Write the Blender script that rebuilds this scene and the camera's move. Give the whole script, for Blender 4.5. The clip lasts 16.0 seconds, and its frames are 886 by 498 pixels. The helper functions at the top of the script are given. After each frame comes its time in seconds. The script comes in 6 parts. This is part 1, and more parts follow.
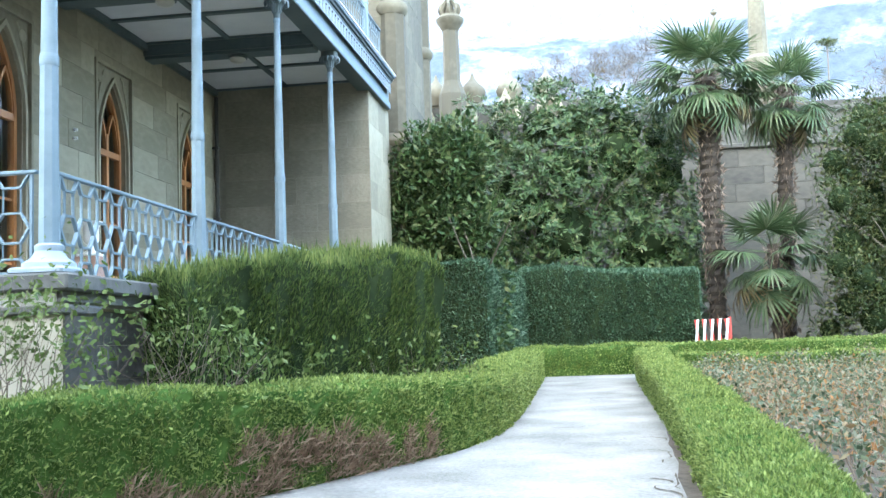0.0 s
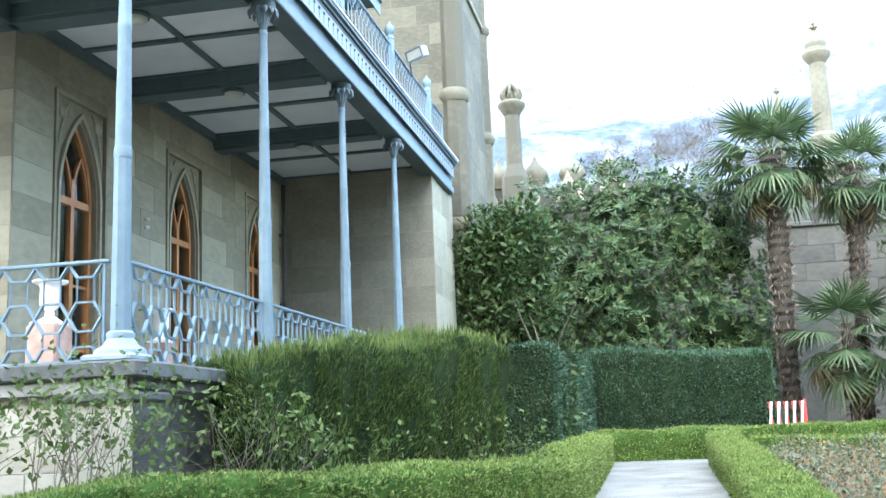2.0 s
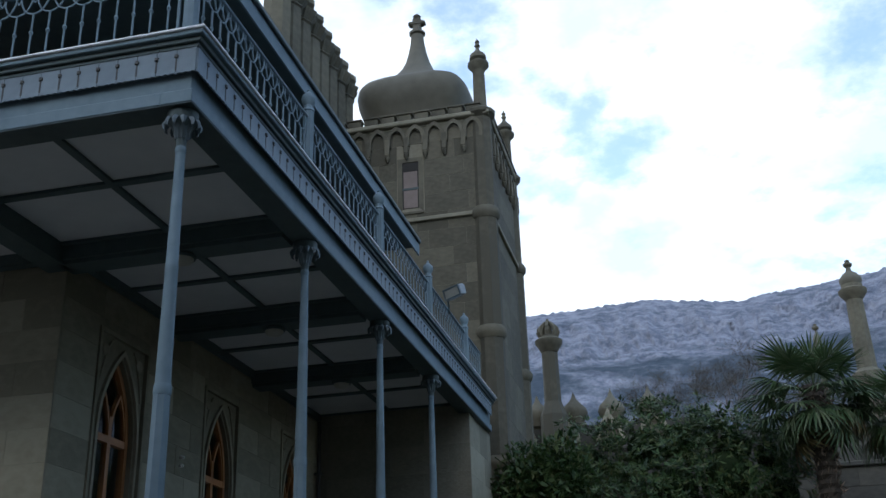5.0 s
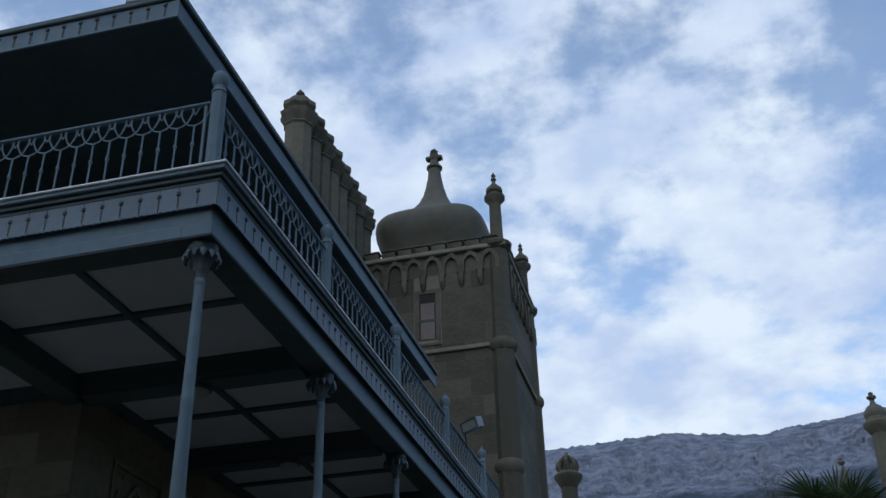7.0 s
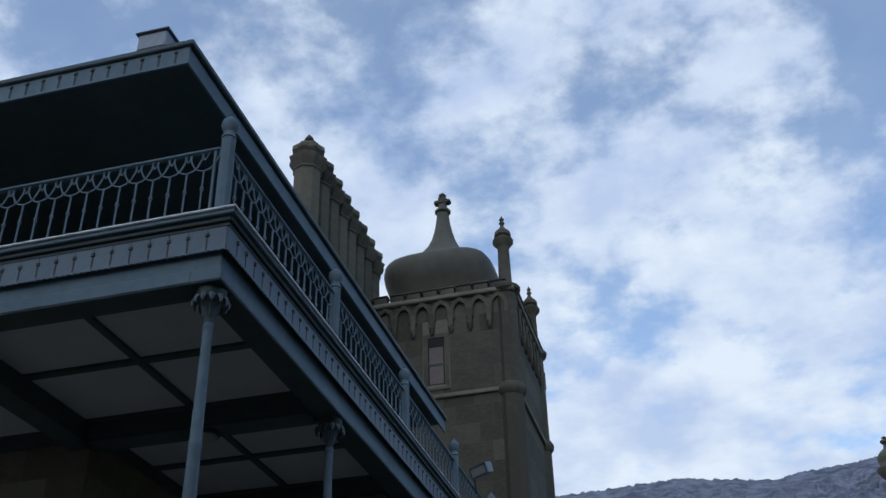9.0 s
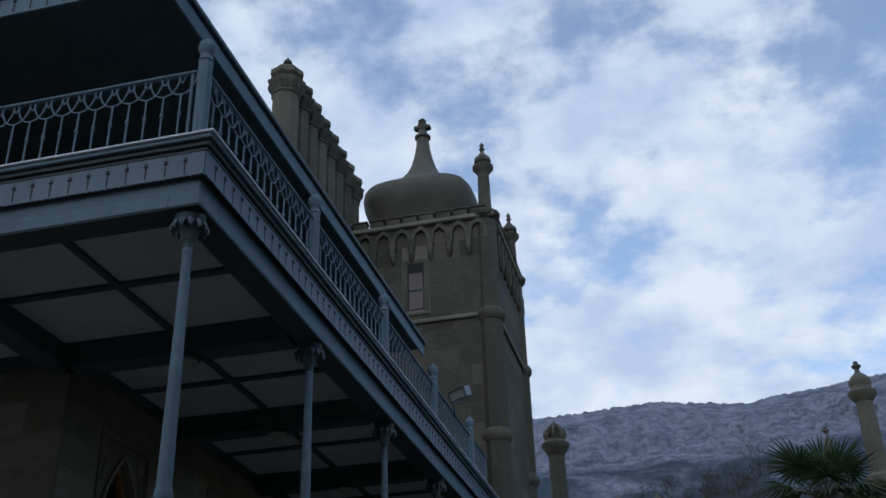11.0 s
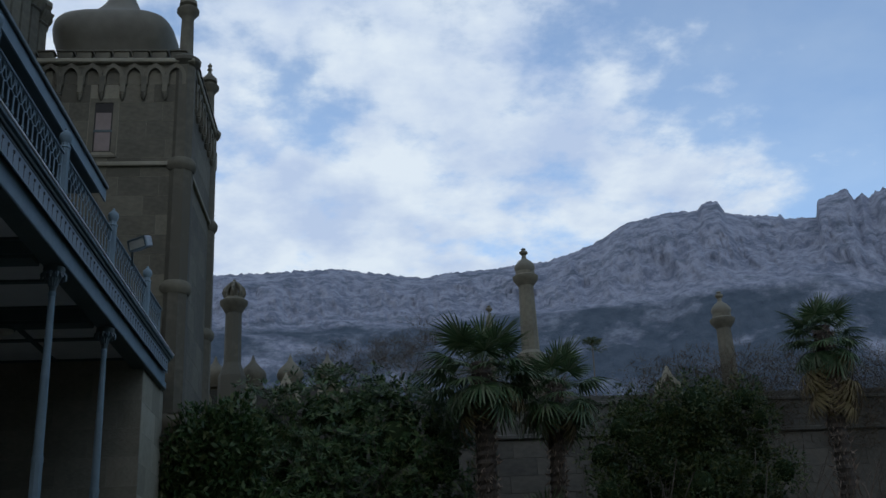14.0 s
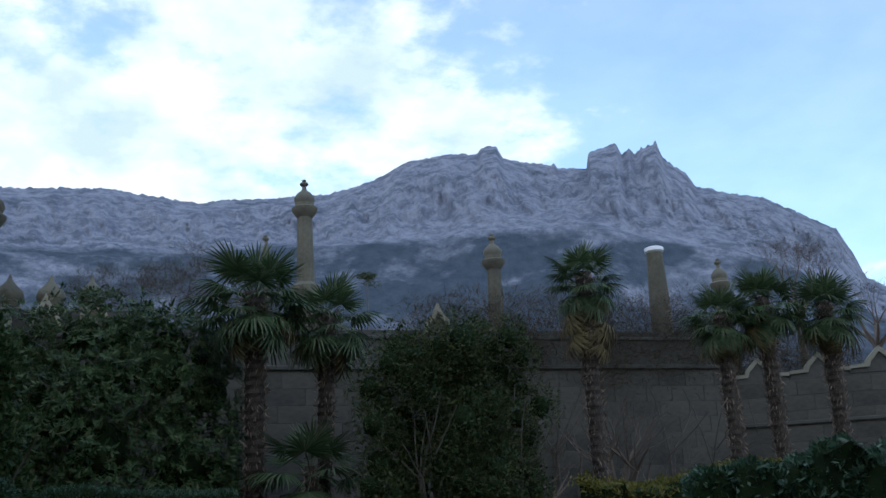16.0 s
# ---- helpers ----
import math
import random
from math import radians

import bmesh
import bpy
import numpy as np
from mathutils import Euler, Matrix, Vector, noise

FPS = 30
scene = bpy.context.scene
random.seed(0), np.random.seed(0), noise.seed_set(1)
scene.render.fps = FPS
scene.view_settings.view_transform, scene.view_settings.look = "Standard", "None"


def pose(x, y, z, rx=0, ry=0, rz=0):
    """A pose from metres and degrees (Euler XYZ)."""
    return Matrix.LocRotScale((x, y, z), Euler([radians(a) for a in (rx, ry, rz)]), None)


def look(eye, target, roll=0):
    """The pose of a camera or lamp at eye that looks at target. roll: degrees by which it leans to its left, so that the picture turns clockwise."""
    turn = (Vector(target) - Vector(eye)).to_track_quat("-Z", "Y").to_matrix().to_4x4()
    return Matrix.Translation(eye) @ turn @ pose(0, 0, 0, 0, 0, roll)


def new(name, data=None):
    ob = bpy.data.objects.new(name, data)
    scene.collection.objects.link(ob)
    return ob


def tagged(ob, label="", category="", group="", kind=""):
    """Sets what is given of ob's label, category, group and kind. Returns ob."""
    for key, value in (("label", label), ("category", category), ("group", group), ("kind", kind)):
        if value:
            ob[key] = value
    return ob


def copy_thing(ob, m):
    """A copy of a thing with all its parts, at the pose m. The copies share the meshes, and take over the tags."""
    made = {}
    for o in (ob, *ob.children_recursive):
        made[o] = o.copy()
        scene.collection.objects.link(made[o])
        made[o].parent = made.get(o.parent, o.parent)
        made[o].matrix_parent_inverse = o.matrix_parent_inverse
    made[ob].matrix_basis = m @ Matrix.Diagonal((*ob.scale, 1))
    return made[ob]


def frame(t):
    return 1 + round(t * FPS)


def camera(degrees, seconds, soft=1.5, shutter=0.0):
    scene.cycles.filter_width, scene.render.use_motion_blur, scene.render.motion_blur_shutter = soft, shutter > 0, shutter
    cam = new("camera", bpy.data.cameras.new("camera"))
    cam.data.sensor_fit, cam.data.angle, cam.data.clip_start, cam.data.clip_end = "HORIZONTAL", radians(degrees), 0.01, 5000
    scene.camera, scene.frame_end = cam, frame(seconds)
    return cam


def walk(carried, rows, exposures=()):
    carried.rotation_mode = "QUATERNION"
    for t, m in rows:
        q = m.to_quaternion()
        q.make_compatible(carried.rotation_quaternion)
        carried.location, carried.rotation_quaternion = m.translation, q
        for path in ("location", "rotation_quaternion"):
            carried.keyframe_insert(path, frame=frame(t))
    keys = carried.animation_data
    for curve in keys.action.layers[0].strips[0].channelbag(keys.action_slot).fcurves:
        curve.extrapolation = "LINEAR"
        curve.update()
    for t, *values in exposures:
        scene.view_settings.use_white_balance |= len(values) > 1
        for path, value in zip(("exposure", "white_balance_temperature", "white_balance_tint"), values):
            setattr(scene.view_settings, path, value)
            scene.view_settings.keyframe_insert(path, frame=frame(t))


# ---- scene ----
cam = camera(45.79, 16.0)
PATH = [
    (0.0, pose(0, 0, 1.85, 95.21, 1.92, 8.12)),
    (0.5, pose(0, 0, 1.85, 95.30, 2.39, 8.77)),
    (1.0, pose(0, 0, 1.85, 95.95, 2.34, 9.42)),
    (1.5, pose(0, 0, 1.85, 98.25, 2.39, 10.37)),
    (2.0, pose(0, 0, 1.85, 99.89, 2.21, 11.71)),
    (2.5, pose(0, 0, 1.85, 101.78, 2.05, 12.75)),
    (3.0, pose(0, 0, 1.85, 103.85, 1.95, 13.42)),
    (3.5, pose(0, 0, 1.85, 106.37, 1.87, 13.71)),
    (4.0, pose(0, 0, 1.85, 108.70, 1.76, 13.68)),
    (4.2, pose(0, 0, 1.85, 109.63, 1.82, 13.79)),
    (6.3, pose(0, 0, 1.85, 117.41, 1.35, 13.63)),
    (6.5, pose(0, 0, 1.85, 118.19, 1.35, 13.81)),
    (7.0, pose(0, 0, 1.85, 120.03, 1.33, 14.54)),
    (7.5, pose(0, 0, 1.85, 120.86, 1.24, 14.94)),
    (8.0, pose(0, 0, 1.85, 122.40, 1.05, 15.11)),
    (8.2, pose(0, 0, 1.85, 123.21, 1.03, 15.13)),
    (10.3, pose(0, 0, 1.85, 119.64, 1.43, 14.59)),
    (10.5, pose(0, 0, 1.85, 119.23, 1.31, 14.49)),
    (11.0, pose(0, 0, 1.85, 118.37, 1.61, 13.96)),
    (11.5, pose(0, 0, 1.85, 118.01, 1.90, 11.72)),
    (12.0, pose(0, 0, 1.85, 116.42, 1.87, 10.33)),
    (12.5, pose(0, 0, 1.85, 113.74, 1.85, 7.49)),
    (13.0, pose(0, 0, 1.85, 111.56, 2.00, 3.54)),
    (13.5, pose(0, 0, 1.85, 111.27, 2.20, -0.39)),
    (14.0, pose(0, 0, 1.85, 110.27, 2.52, -3.88)),
    (14.5, pose(0, 0, 1.85, 108.57, 2.66, -6.81)),
    (15.0, pose(0, 0, 1.85, 106.39, 2.97, -9.28)),
    (15.5, pose(0, 0, 1.85, 106.12, 2.95, -12.28)),
    (16.0, pose(0, 0, 1.85, 106.03, 3.00, -16.38)),
]
# HB: height of the added east wall that blocks sky light
SKY, CLOUD, SUN, HB = 0.21, 1.0, 0.15, 28.0
EXPOSURES = [(0.0, 3.92, 6620, 3), (3.0, 3.88, 6550, 3), (3.6, 2.75, 6500, 4), (4.2, 1.65, 6400, 5), (6.3, -0.03, 6000, 7), (8.2, -0.13, 6000, 7), (10.3, -0.16, 6000, 8), (13.0, -0.2, 6120, 7), (14.0, -0.2, 6120, 6), (15.0, 0.12, 6100, 6), (16.0, 0.43, 5850, 6)]
walk(cam, PATH, EXPOSURES)

# ---------------------------------------------------------------- world and sun
SUN_AZ, SUN_EL = 172.0, 36.0          # degrees from +y towards +x, and above the horizon
world = bpy.data.worlds.new("world")
scene.world = world
world.use_nodes = True
wn, wl = world.node_tree.nodes, world.node_tree.links
wn.clear()


def wnode(kind, **inputs):
    n = wn.new(kind)
    for k, v in inputs.items():
        n.inputs[k].default_value = v
    return n


def wmath(op, a, b=None):
    n = wn.new("ShaderNodeMath")
    n.operation = op
    for i, q in enumerate((a, b)):
        if q is None:
            continue
        if isinstance(q, (int, float)):
            n.inputs[i].default_value = q
        else:
            wl.new(q, n.inputs[i])
    return n.outputs[0]


def build_sky():
    sky = wn.new("ShaderNodeTexSky")
    sky.sky_type = "NISHITA"
    sky.sun_disc = False
    sky.sun_elevation = radians(SUN_EL)
    sky.sun_rotation = radians(SUN_AZ)
    sky.air_density, sky.dust_density, sky.ozone_density = 1.0, 0.6, 1.5
    co = wn.new("ShaderNodeTexCoord")
    sep = wn.new("ShaderNodeSeparateXYZ")
    wl.new(co.outputs["Generated"], sep.inputs[0])
    h = wmath("ADD", wmath("MAXIMUM", sep.outputs[2], 0.0), 0.22)
    u, v = wmath("DIVIDE", sep.outputs[0], h), wmath("DIVIDE", sep.outputs[1], h)
    comb = wn.new("ShaderNodeCombineXYZ")
    wl.new(u, comb.inputs[0]), wl.new(v, comb.inputs[1])
    big = wnode("ShaderNodeTexNoise", Scale=2.3, Detail=4.0, Roughness=0.5)
    fine = wnode("ShaderNodeTexNoise", Scale=6.5, Detail=9.0, Roughness=0.58)
    wl.new(comb.outputs[0], big.inputs["Vector"]), wl.new(comb.outputs[0], fine.inputs["Vector"])
    dens = wmath("ADD", wmath("MULTIPLY", big.outputs[0], 0.42), wmath("MULTIPLY", fine.outputs[0], 0.58))
    # the cover is closed in the north-west and opens towards the east
    lead = wmath("ADD", sep.outputs[0], wmath("MULTIPLY", sep.outputs[2], 0.6))
    dens = wmath("SUBTRACT", dens, wmath("MINIMUM", wmath("MULTIPLY", wmath("MAXIMUM", wmath("SUBTRACT", lead, 0.52), 0.0), 1.7), 0.21))
    dens = wmath("ADD", dens, wmath("MULTIPLY", wmath("SUBTRACT", 0.60, sep.outputs[2]), 0.16))
    ramp = wn.new("ShaderNodeValToRGB")
    ramp.color_ramp.elements[0].position, ramp.color_ramp.elements[1].position = 0.395, 0.535
    ramp.color_ramp.elements[0].color = (0.18, 0.18, 0.18, 1)
    ramp.color_ramp.interpolation = "EASE"
    wl.new(dens, ramp.inputs[0])
    shade = wn.new("ShaderNodeValToRGB")
    e = shade.color_ramp.elements
    e[0].position, e[0].color = 0.36, (0.58, 0.67, 0.87, 1)
    e[1].position, e[1].color = 0.62, (0.88, 0.93, 1.0, 1)
    soft = wnode("ShaderNodeTexNoise", Scale=5.5, Detail=6.0, Roughness=0.55)
    wl.new(comb.outputs[0], soft.inputs["Vector"])
    wl.new(soft.outputs[0], shade.inputs[0])
    b_sky = wnode("ShaderNodeBackground", Strength=SKY)
    b_cloud = wnode("ShaderNodeBackground", Strength=CLOUD)
    wl.new(sky.outputs[0], b_sky.inputs[0])
    wl.new(shade.outputs[0], b_cloud.inputs[0])
    mix = wn.new("ShaderNodeMixShader")
    wl.new(ramp.outputs[0], mix.inputs[0])
    wl.new(b_sky.outputs[0], mix.inputs[1]), wl.new(b_cloud.outputs[0], mix.inputs[2])
    out = wn.new("ShaderNodeOutputWorld")
    wl.new(mix.outputs[0], out.inputs[0])


build_sky()
sun = new("sun", bpy.data.lights.new("sun", "SUN"))
sun.data.energy, sun.data.angle, sun.data.color = SUN, radians(18), (1.0, 0.93, 0.84)
sx, sy = math.sin(radians(SUN_AZ)) * math.cos(radians(SUN_EL)), math.cos(radians(SUN_AZ)) * math.cos(radians(SUN_EL))
sun.matrix_world = look((sx * 60, sy * 60, math.sin(radians(SUN_EL)) * 60), (0, 0, 0))


# ---------------------------------------------------------------- materials
def material(name, low, high, rough=0.7, metal=0.0, grain=12.0, stain=0.8, bump=0.2, bump_scale=60.0, spread=0.0, island=False, spec=0.5, stretch=(1, 1, 1)):
    """Two colours mixed by stains and grain; spread varies single pieces (by object, or by loose part)."""
    m = bpy.data.materials.new(name)
    m.use_nodes = True
    n, l = m.node_tree.nodes, m.node_tree.links
    p = n["Principled BSDF"]
    p.inputs["Roughness"].default_value, p.inputs["Metallic"].default_value = rough, metal
    p.inputs["Specular IOR Level"].default_value = spec
    co = n.new("ShaderNodeTexCoord")
    mp = n.new("ShaderNodeMapping")
    mp.inputs["Scale"].default_value = stretch
    l.new(co.outputs["Object"], mp.inputs["Vector"])
    vec = mp.outputs[0]
    a, b = n.new("ShaderNodeTexNoise"), n.new("ShaderNodeTexNoise")
    a.inputs["Scale"].default_value, a.inputs["Detail"].default_value = stain, 5
    b.inputs["Scale"].default_value, b.inputs["Detail"].default_value = grain, 4
    l.new(vec, a.inputs["Vector"]), l.new(vec, b.inputs["Vector"])

    def calc(op, x, y):
        q = n.new("ShaderNodeMath")
        q.operation = op
        for i, s in enumerate((x, y)):
            if isinstance(s, (int, float)):
                q.inputs[i].default_value = s
            else:
                l.new(s, q.inputs[i])
        return q.outputs[0]

    f = calc("ADD", calc("MULTIPLY", a.outputs[0], 0.6), calc("MULTIPLY", b.outputs[0], 0.4))
    if spread:
        r = n.new("ShaderNodeNewGeometry").outputs["Random Per Island"] if island else n.new("ShaderNodeObjectInfo").outputs["Random"]
        f = calc("ADD", f, calc("MULTIPLY", calc("SUBTRACT", r, 0.5), spread))
    ramp = n.new("ShaderNodeValToRGB")
    e = ramp.color_ramp.elements
    e[0].position, e[0].color = 0.34, (*low, 1)
    e[1].position, e[1].color = 0.66, (*high, 1)
    l.new(f, ramp.inputs[0])
    l.new(ramp.outputs[0], p.inputs["Base Color"])
    if bump:
        c = n.new("ShaderNodeTexNoise")
        c.inputs["Scale"].default_value, c.inputs["Detail"].default_value = bump_scale, 4
        l.new(vec, c.inputs["Vector"])
        d = n.new("ShaderNodeBump")
        d.inputs["Strength"].default_value, d.inputs["Distance"].default_value = bump, 0.02
        l.new(c.outputs[0], d.inputs["Height"])
        l.new(d.outputs[0], p.inputs["Normal"])
    return m


def leafy(name, colours, rough=0.45, spec=0.25):
    """Leaves: every loose leaf takes its own tint out of the given colours."""
    m = bpy.data.materials.new(name)
    m.use_nodes = True
    n, l = m.node_tree.nodes, m.node_tree.links
    p = n["Principled BSDF"]
    p.inputs["Roughness"].default_value = rough
    p.inputs["Specular IOR Level"].default_value = spec
    g = n.new("ShaderNodeNewGeometry")
    ramp = n.new("ShaderNodeValToRGB")
    e = ramp.color_ramp.elements
    while len(e) < len(colours):
        e.new(0.5)
    for i, c in enumerate(colours):
        e[i].position, e[i].color = i / (len(colours) - 1), (*c, 1)
    l.new(g.outputs["Random Per Island"], ramp.inputs[0])
    l.new(ramp.outputs[0], p.inputs["Base Color"])
    t = n.new("ShaderNodeBsdfTranslucent")
    l.new(ramp.outputs[0], t.inputs[0])
    mix = n.new("ShaderNodeMixShader")
    mix.inputs[0].default_value = 0.22
    l.new(p.outputs[0], mix.inputs[1]), l.new(t.outputs[0], mix.inputs[2])
    l.new(mix.outputs[0], n["Material Output"].inputs[0])
    return m


def glassy(name):
    m = bpy.data.materials.new(name)
    m.use_nodes = True
    p = m.node_tree.nodes["Principled BSDF"]
    p.inputs["Base Color"].default_value = (0.85, 0.9, 0.9, 1)
    p.inputs["Roughness"].default_value, p.inputs["IOR"].default_value = 0.03, 1.45
    p.inputs["Transmission Weight"].default_value = 1.0
    return m


M_STONE = material("sandstone", (0.192, 0.174, 0.122), (0.306, 0.282, 0.206), 0.85, grain=5, stain=0.9, bump=0.3, bump_scale=30, spread=0.34)
M_STONE_PLAIN = material("sandstone_joint", (0.165, 0.148, 0.104), (0.255, 0.232, 0.170), 0.9, grain=9, stain=0.5, bump=0.4, bump_scale=40)
M_STONE_RENDER = material("rough_render", (0.160, 0.148, 0.108), (0.245, 0.226, 0.170), 0.92, grain=11, stain=0.9, bump=0.8, bump_scale=16, spread=0.22)
M_STONE_DARK = material("weathered_stone", (0.078, 0.071, 0.050), (0.148, 0.133, 0.093), 0.9, grain=6, stain=0.6, bump=0.4, bump_scale=30, spread=0.3)
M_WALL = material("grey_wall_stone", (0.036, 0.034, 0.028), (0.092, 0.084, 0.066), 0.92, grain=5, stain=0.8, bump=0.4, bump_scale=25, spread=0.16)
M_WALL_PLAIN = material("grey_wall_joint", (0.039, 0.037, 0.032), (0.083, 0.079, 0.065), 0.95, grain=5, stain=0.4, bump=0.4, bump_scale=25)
M_PLINTH = material("pale_block", (0.375, 0.330, 0.247), (0.495, 0.450, 0.360), 0.85, grain=6, stain=1.2, bump=0.4, bump_scale=30, spread=0.3)
# pale on purpose: the unseen floor throws light up under the balcony
M_BOUNCE_PAVING = material("bounce_paving", (0.20, 0.19, 0.165), (0.31, 0.295, 0.26), 0.8, grain=8, stain=1.2, bump=0.2)
M_SLAB = material("dark_slab", (0.055, 0.055, 0.05), (0.13, 0.13, 0.12), 0.8, grain=10, stain=2.0, bump=0.3)
M_IRON = material("blue_grey_paint", (0.125, 0.178, 0.208), (0.172, 0.232, 0.264), 0.6, spec=0.3, grain=9, stain=1.5, bump=0.08, bump_scale=30)
M_IRON_PALE = material("pale_blue_paint", (0.20, 0.255, 0.29), (0.265, 0.32, 0.352), 0.6, spec=0.3, grain=9, stain=1.5, bump=0.06)
M_BEAM = material("dark_green_paint", (0.048, 0.072, 0.074), (0.076, 0.105, 0.106), 0.55, grain=7, stain=1.0, bump=0.08)
M_BEAM2 = material("slate_paint", (0.07, 0.10, 0.115), (0.115, 0.15, 0.165), 0.55, grain=7, stain=1.0, bump=0.08)
M_BOARD = material("blue_board_paint", (0.130, 0.172, 0.205), (0.180, 0.230, 0.265), 0.5, grain=8, stain=1.5, bump=0.08, spread=0.2)
M_CEIL = material("white_ceiling_paint", (0.496, 0.504, 0.512), (0.592, 0.592, 0.592), 0.85, grain=3, stain=0.6, bump=0.05)
M_WHITE = material("white_lead_edge", (0.70, 0.72, 0.74), (0.85, 0.86, 0.87), 0.5, grain=8, stain=2.0, bump=0.05)
M_WOOD = material("orange_brown_wood", (0.30, 0.115, 0.035), (0.46, 0.21, 0.075), 0.4, grain=22, stain=2.0, bump=0.1, stretch=(6, 6, 1))
# near black in place of the shade of unlit rooms and recesses
M_ROOM_SHADE = material("room_shade", (0.02, 0.018, 0.016), (0.04, 0.036, 0.03), 0.9, bump=0)
M_CURTAIN = material("white_curtain", (0.55, 0.57, 0.58), (0.72, 0.73, 0.74), 0.9, grain=12, bump=0.2, stretch=(8, 8, 0.4))
M_ROOF = material("lead_roof", (0.10, 0.13, 0.16), (0.16, 0.20, 0.24), 0.5, metal=0.2, grain=5, bump=0.1)
M_DOME = material("dome_lead", (0.085, 0.077, 0.054), (0.135, 0.123, 0.088), 0.7, grain=3, stain=0.5, bump=0.15, bump_scale=12)
M_URN = material("white_marble", (0.74, 0.74, 0.73), (0.88, 0.88, 0.87), 0.35, grain=6, stain=1.5, bump=0.03)
M_PINK = material("pink_stone", (0.27, 0.155, 0.118), (0.43, 0.285, 0.225), 0.7, grain=8, stain=2.0, bump=0.15)
M_BLIND = material("faded_blind", (0.17, 0.135, 0.115), (0.24, 0.19, 0.17), 0.9, grain=6, bump=0.1)
M_LAMP = material("opal_lamp_glass", (0.36, 0.345, 0.29), (0.46, 0.445, 0.385), 0.3, bump=0)
M_PIPE = material("dark_pipe", (0.03, 0.03, 0.03), (0.06, 0.06, 0.055), 0.5, bump=0.05)
M_METAL_GREY = material("grey_metal", (0.24, 0.26, 0.28), (0.33, 0.36, 0.38), 0.4, metal=0.3, bump=0.03)
M_GLASS = glassy("window_glass")
M_BARK = material("grey_bark", (0.070, 0.059, 0.045), (0.140, 0.122, 0.098), 0.95, grain=14, stain=3.0, bump=0.7, bump_scale=30, stretch=(1, 1, 0.35))
M_TWIG = material("brown_twig", (0.085, 0.064, 0.048), (0.165, 0.128, 0.098), 0.9, grain=10, bump=0)
M_FIBRE = material("palm_fibre", (0.018, 0.014, 0.010), (0.064, 0.048, 0.034), 0.95, grain=24, stain=5.0, bump=0.8, bump_scale=40)
M_FIBRE_TUFT = material("palm_fibre_tuft", (0.070, 0.050, 0.036), (0.215, 0.160, 0.118), 0.95, grain=20, bump=0, spread=0.5, island=True)
# weathered stone, darkened further for the shaded east side
M_SIDE = material("shaded_weathered_render", (0.05, 0.05, 0.045), (0.12, 0.115, 0.10), 0.9, grain=7, stain=1.5, bump=0.4, spec=0.2)
M_SOIL = material("dark_soil", (0.06, 0.048, 0.035), (0.13, 0.105, 0.08), 0.95, grain=9, stain=1.0, bump=0.7, bump_scale=18, spec=0.1)
M_PATH = material("pale_path", (0.110, 0.100, 0.082), (0.262, 0.245, 0.210), 0.9, grain=26.0, stain=1.1, bump=0.6, bump_scale=40)
M_RED = material("red_paint", (0.55, 0.04, 0.03), (0.65, 0.07, 0.05), 0.5, bump=0)
M_STRIPE = material("white_paint", (0.78, 0.78, 0.77), (0.86, 0.86, 0.85), 0.5, bump=0)
L_BOX = leafy("box_leaves", [(0.075, 0.108, 0.030), (0.132, 0.184, 0.048), (0.205, 0.262, 0.074), (0.290, 0.335, 0.105)], 0.55, 0.15)
# darker than the leaves, to paint the shade inside box hedges
L_BOX_CORE = material("box_shade_core", (0.025, 0.052, 0.013), (0.074, 0.130, 0.031), 0.95, grain=12, bump=0.8, bump_scale=30, spec=0.0)
L_YEW = leafy("yew_leaves", [(0.014, 0.030, 0.010), (0.044, 0.080, 0.022), (0.080, 0.126, 0.034), (0.145, 0.180, 0.052)], 0.6, 0.15)
L_LAUREL = leafy("laurel_leaves", [(0.014, 0.036, 0.020), (0.034, 0.078, 0.042), (0.066, 0.122, 0.068), (0.150, 0.215, 0.145)], 0.42)
L_MAGNOLIA = leafy("magnolia_leaves", [(0.016, 0.036, 0.013), (0.028, 0.059, 0.018), (0.044, 0.082, 0.025), (0.082, 0.123, 0.044), (0.102, 0.113, 0.046)], 0.45, 0.22)
# near-black green of the filler solids, for shade deep in the foliage
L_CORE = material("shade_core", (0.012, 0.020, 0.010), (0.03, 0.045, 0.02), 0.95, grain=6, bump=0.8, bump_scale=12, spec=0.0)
L_PALM = leafy("palm_fronds", [(0.035, 0.065, 0.025), (0.055, 0.09, 0.035), (0.08, 0.115, 0.05), (0.12, 0.14, 0.075)], 0.45)
L_PALM_DRY = leafy("dry_fronds", [(0.130, 0.105, 0.044), (0.170, 0.130, 0.058), (0.095, 0.064, 0.036)], 0.7)
L_SHRUB = leafy("evergreen_leaves", [(0.015, 0.031, 0.011), (0.031, 0.053, 0.015), (0.053, 0.071, 0.022), (0.093, 0.093, 0.031)], 0.5)
L_BRUSH = leafy("winter_brush", [(0.05, 0.04, 0.03), (0.09, 0.065, 0.045), (0.06, 0.06, 0.035)], 0.8, 0.1)
L_ROSE = leafy("rose_leaves", [(0.045, 0.075, 0.02), (0.075, 0.115, 0.03), (0.10, 0.14, 0.045), (0.15, 0.18, 0.07)], 0.6, 0.12)
L_DEAD = leafy("withered_leaves", [(0.030, 0.045, 0.022), (0.075, 0.105, 0.060), (0.17, 0.19, 0.13), (0.10, 0.13, 0.08), (0.32, 0.155, 0.06), (0.13, 0.15, 0.09), (0.26, 0.235, 0.165), (0.05, 0.085, 0.03)], 0.6, 0.15)
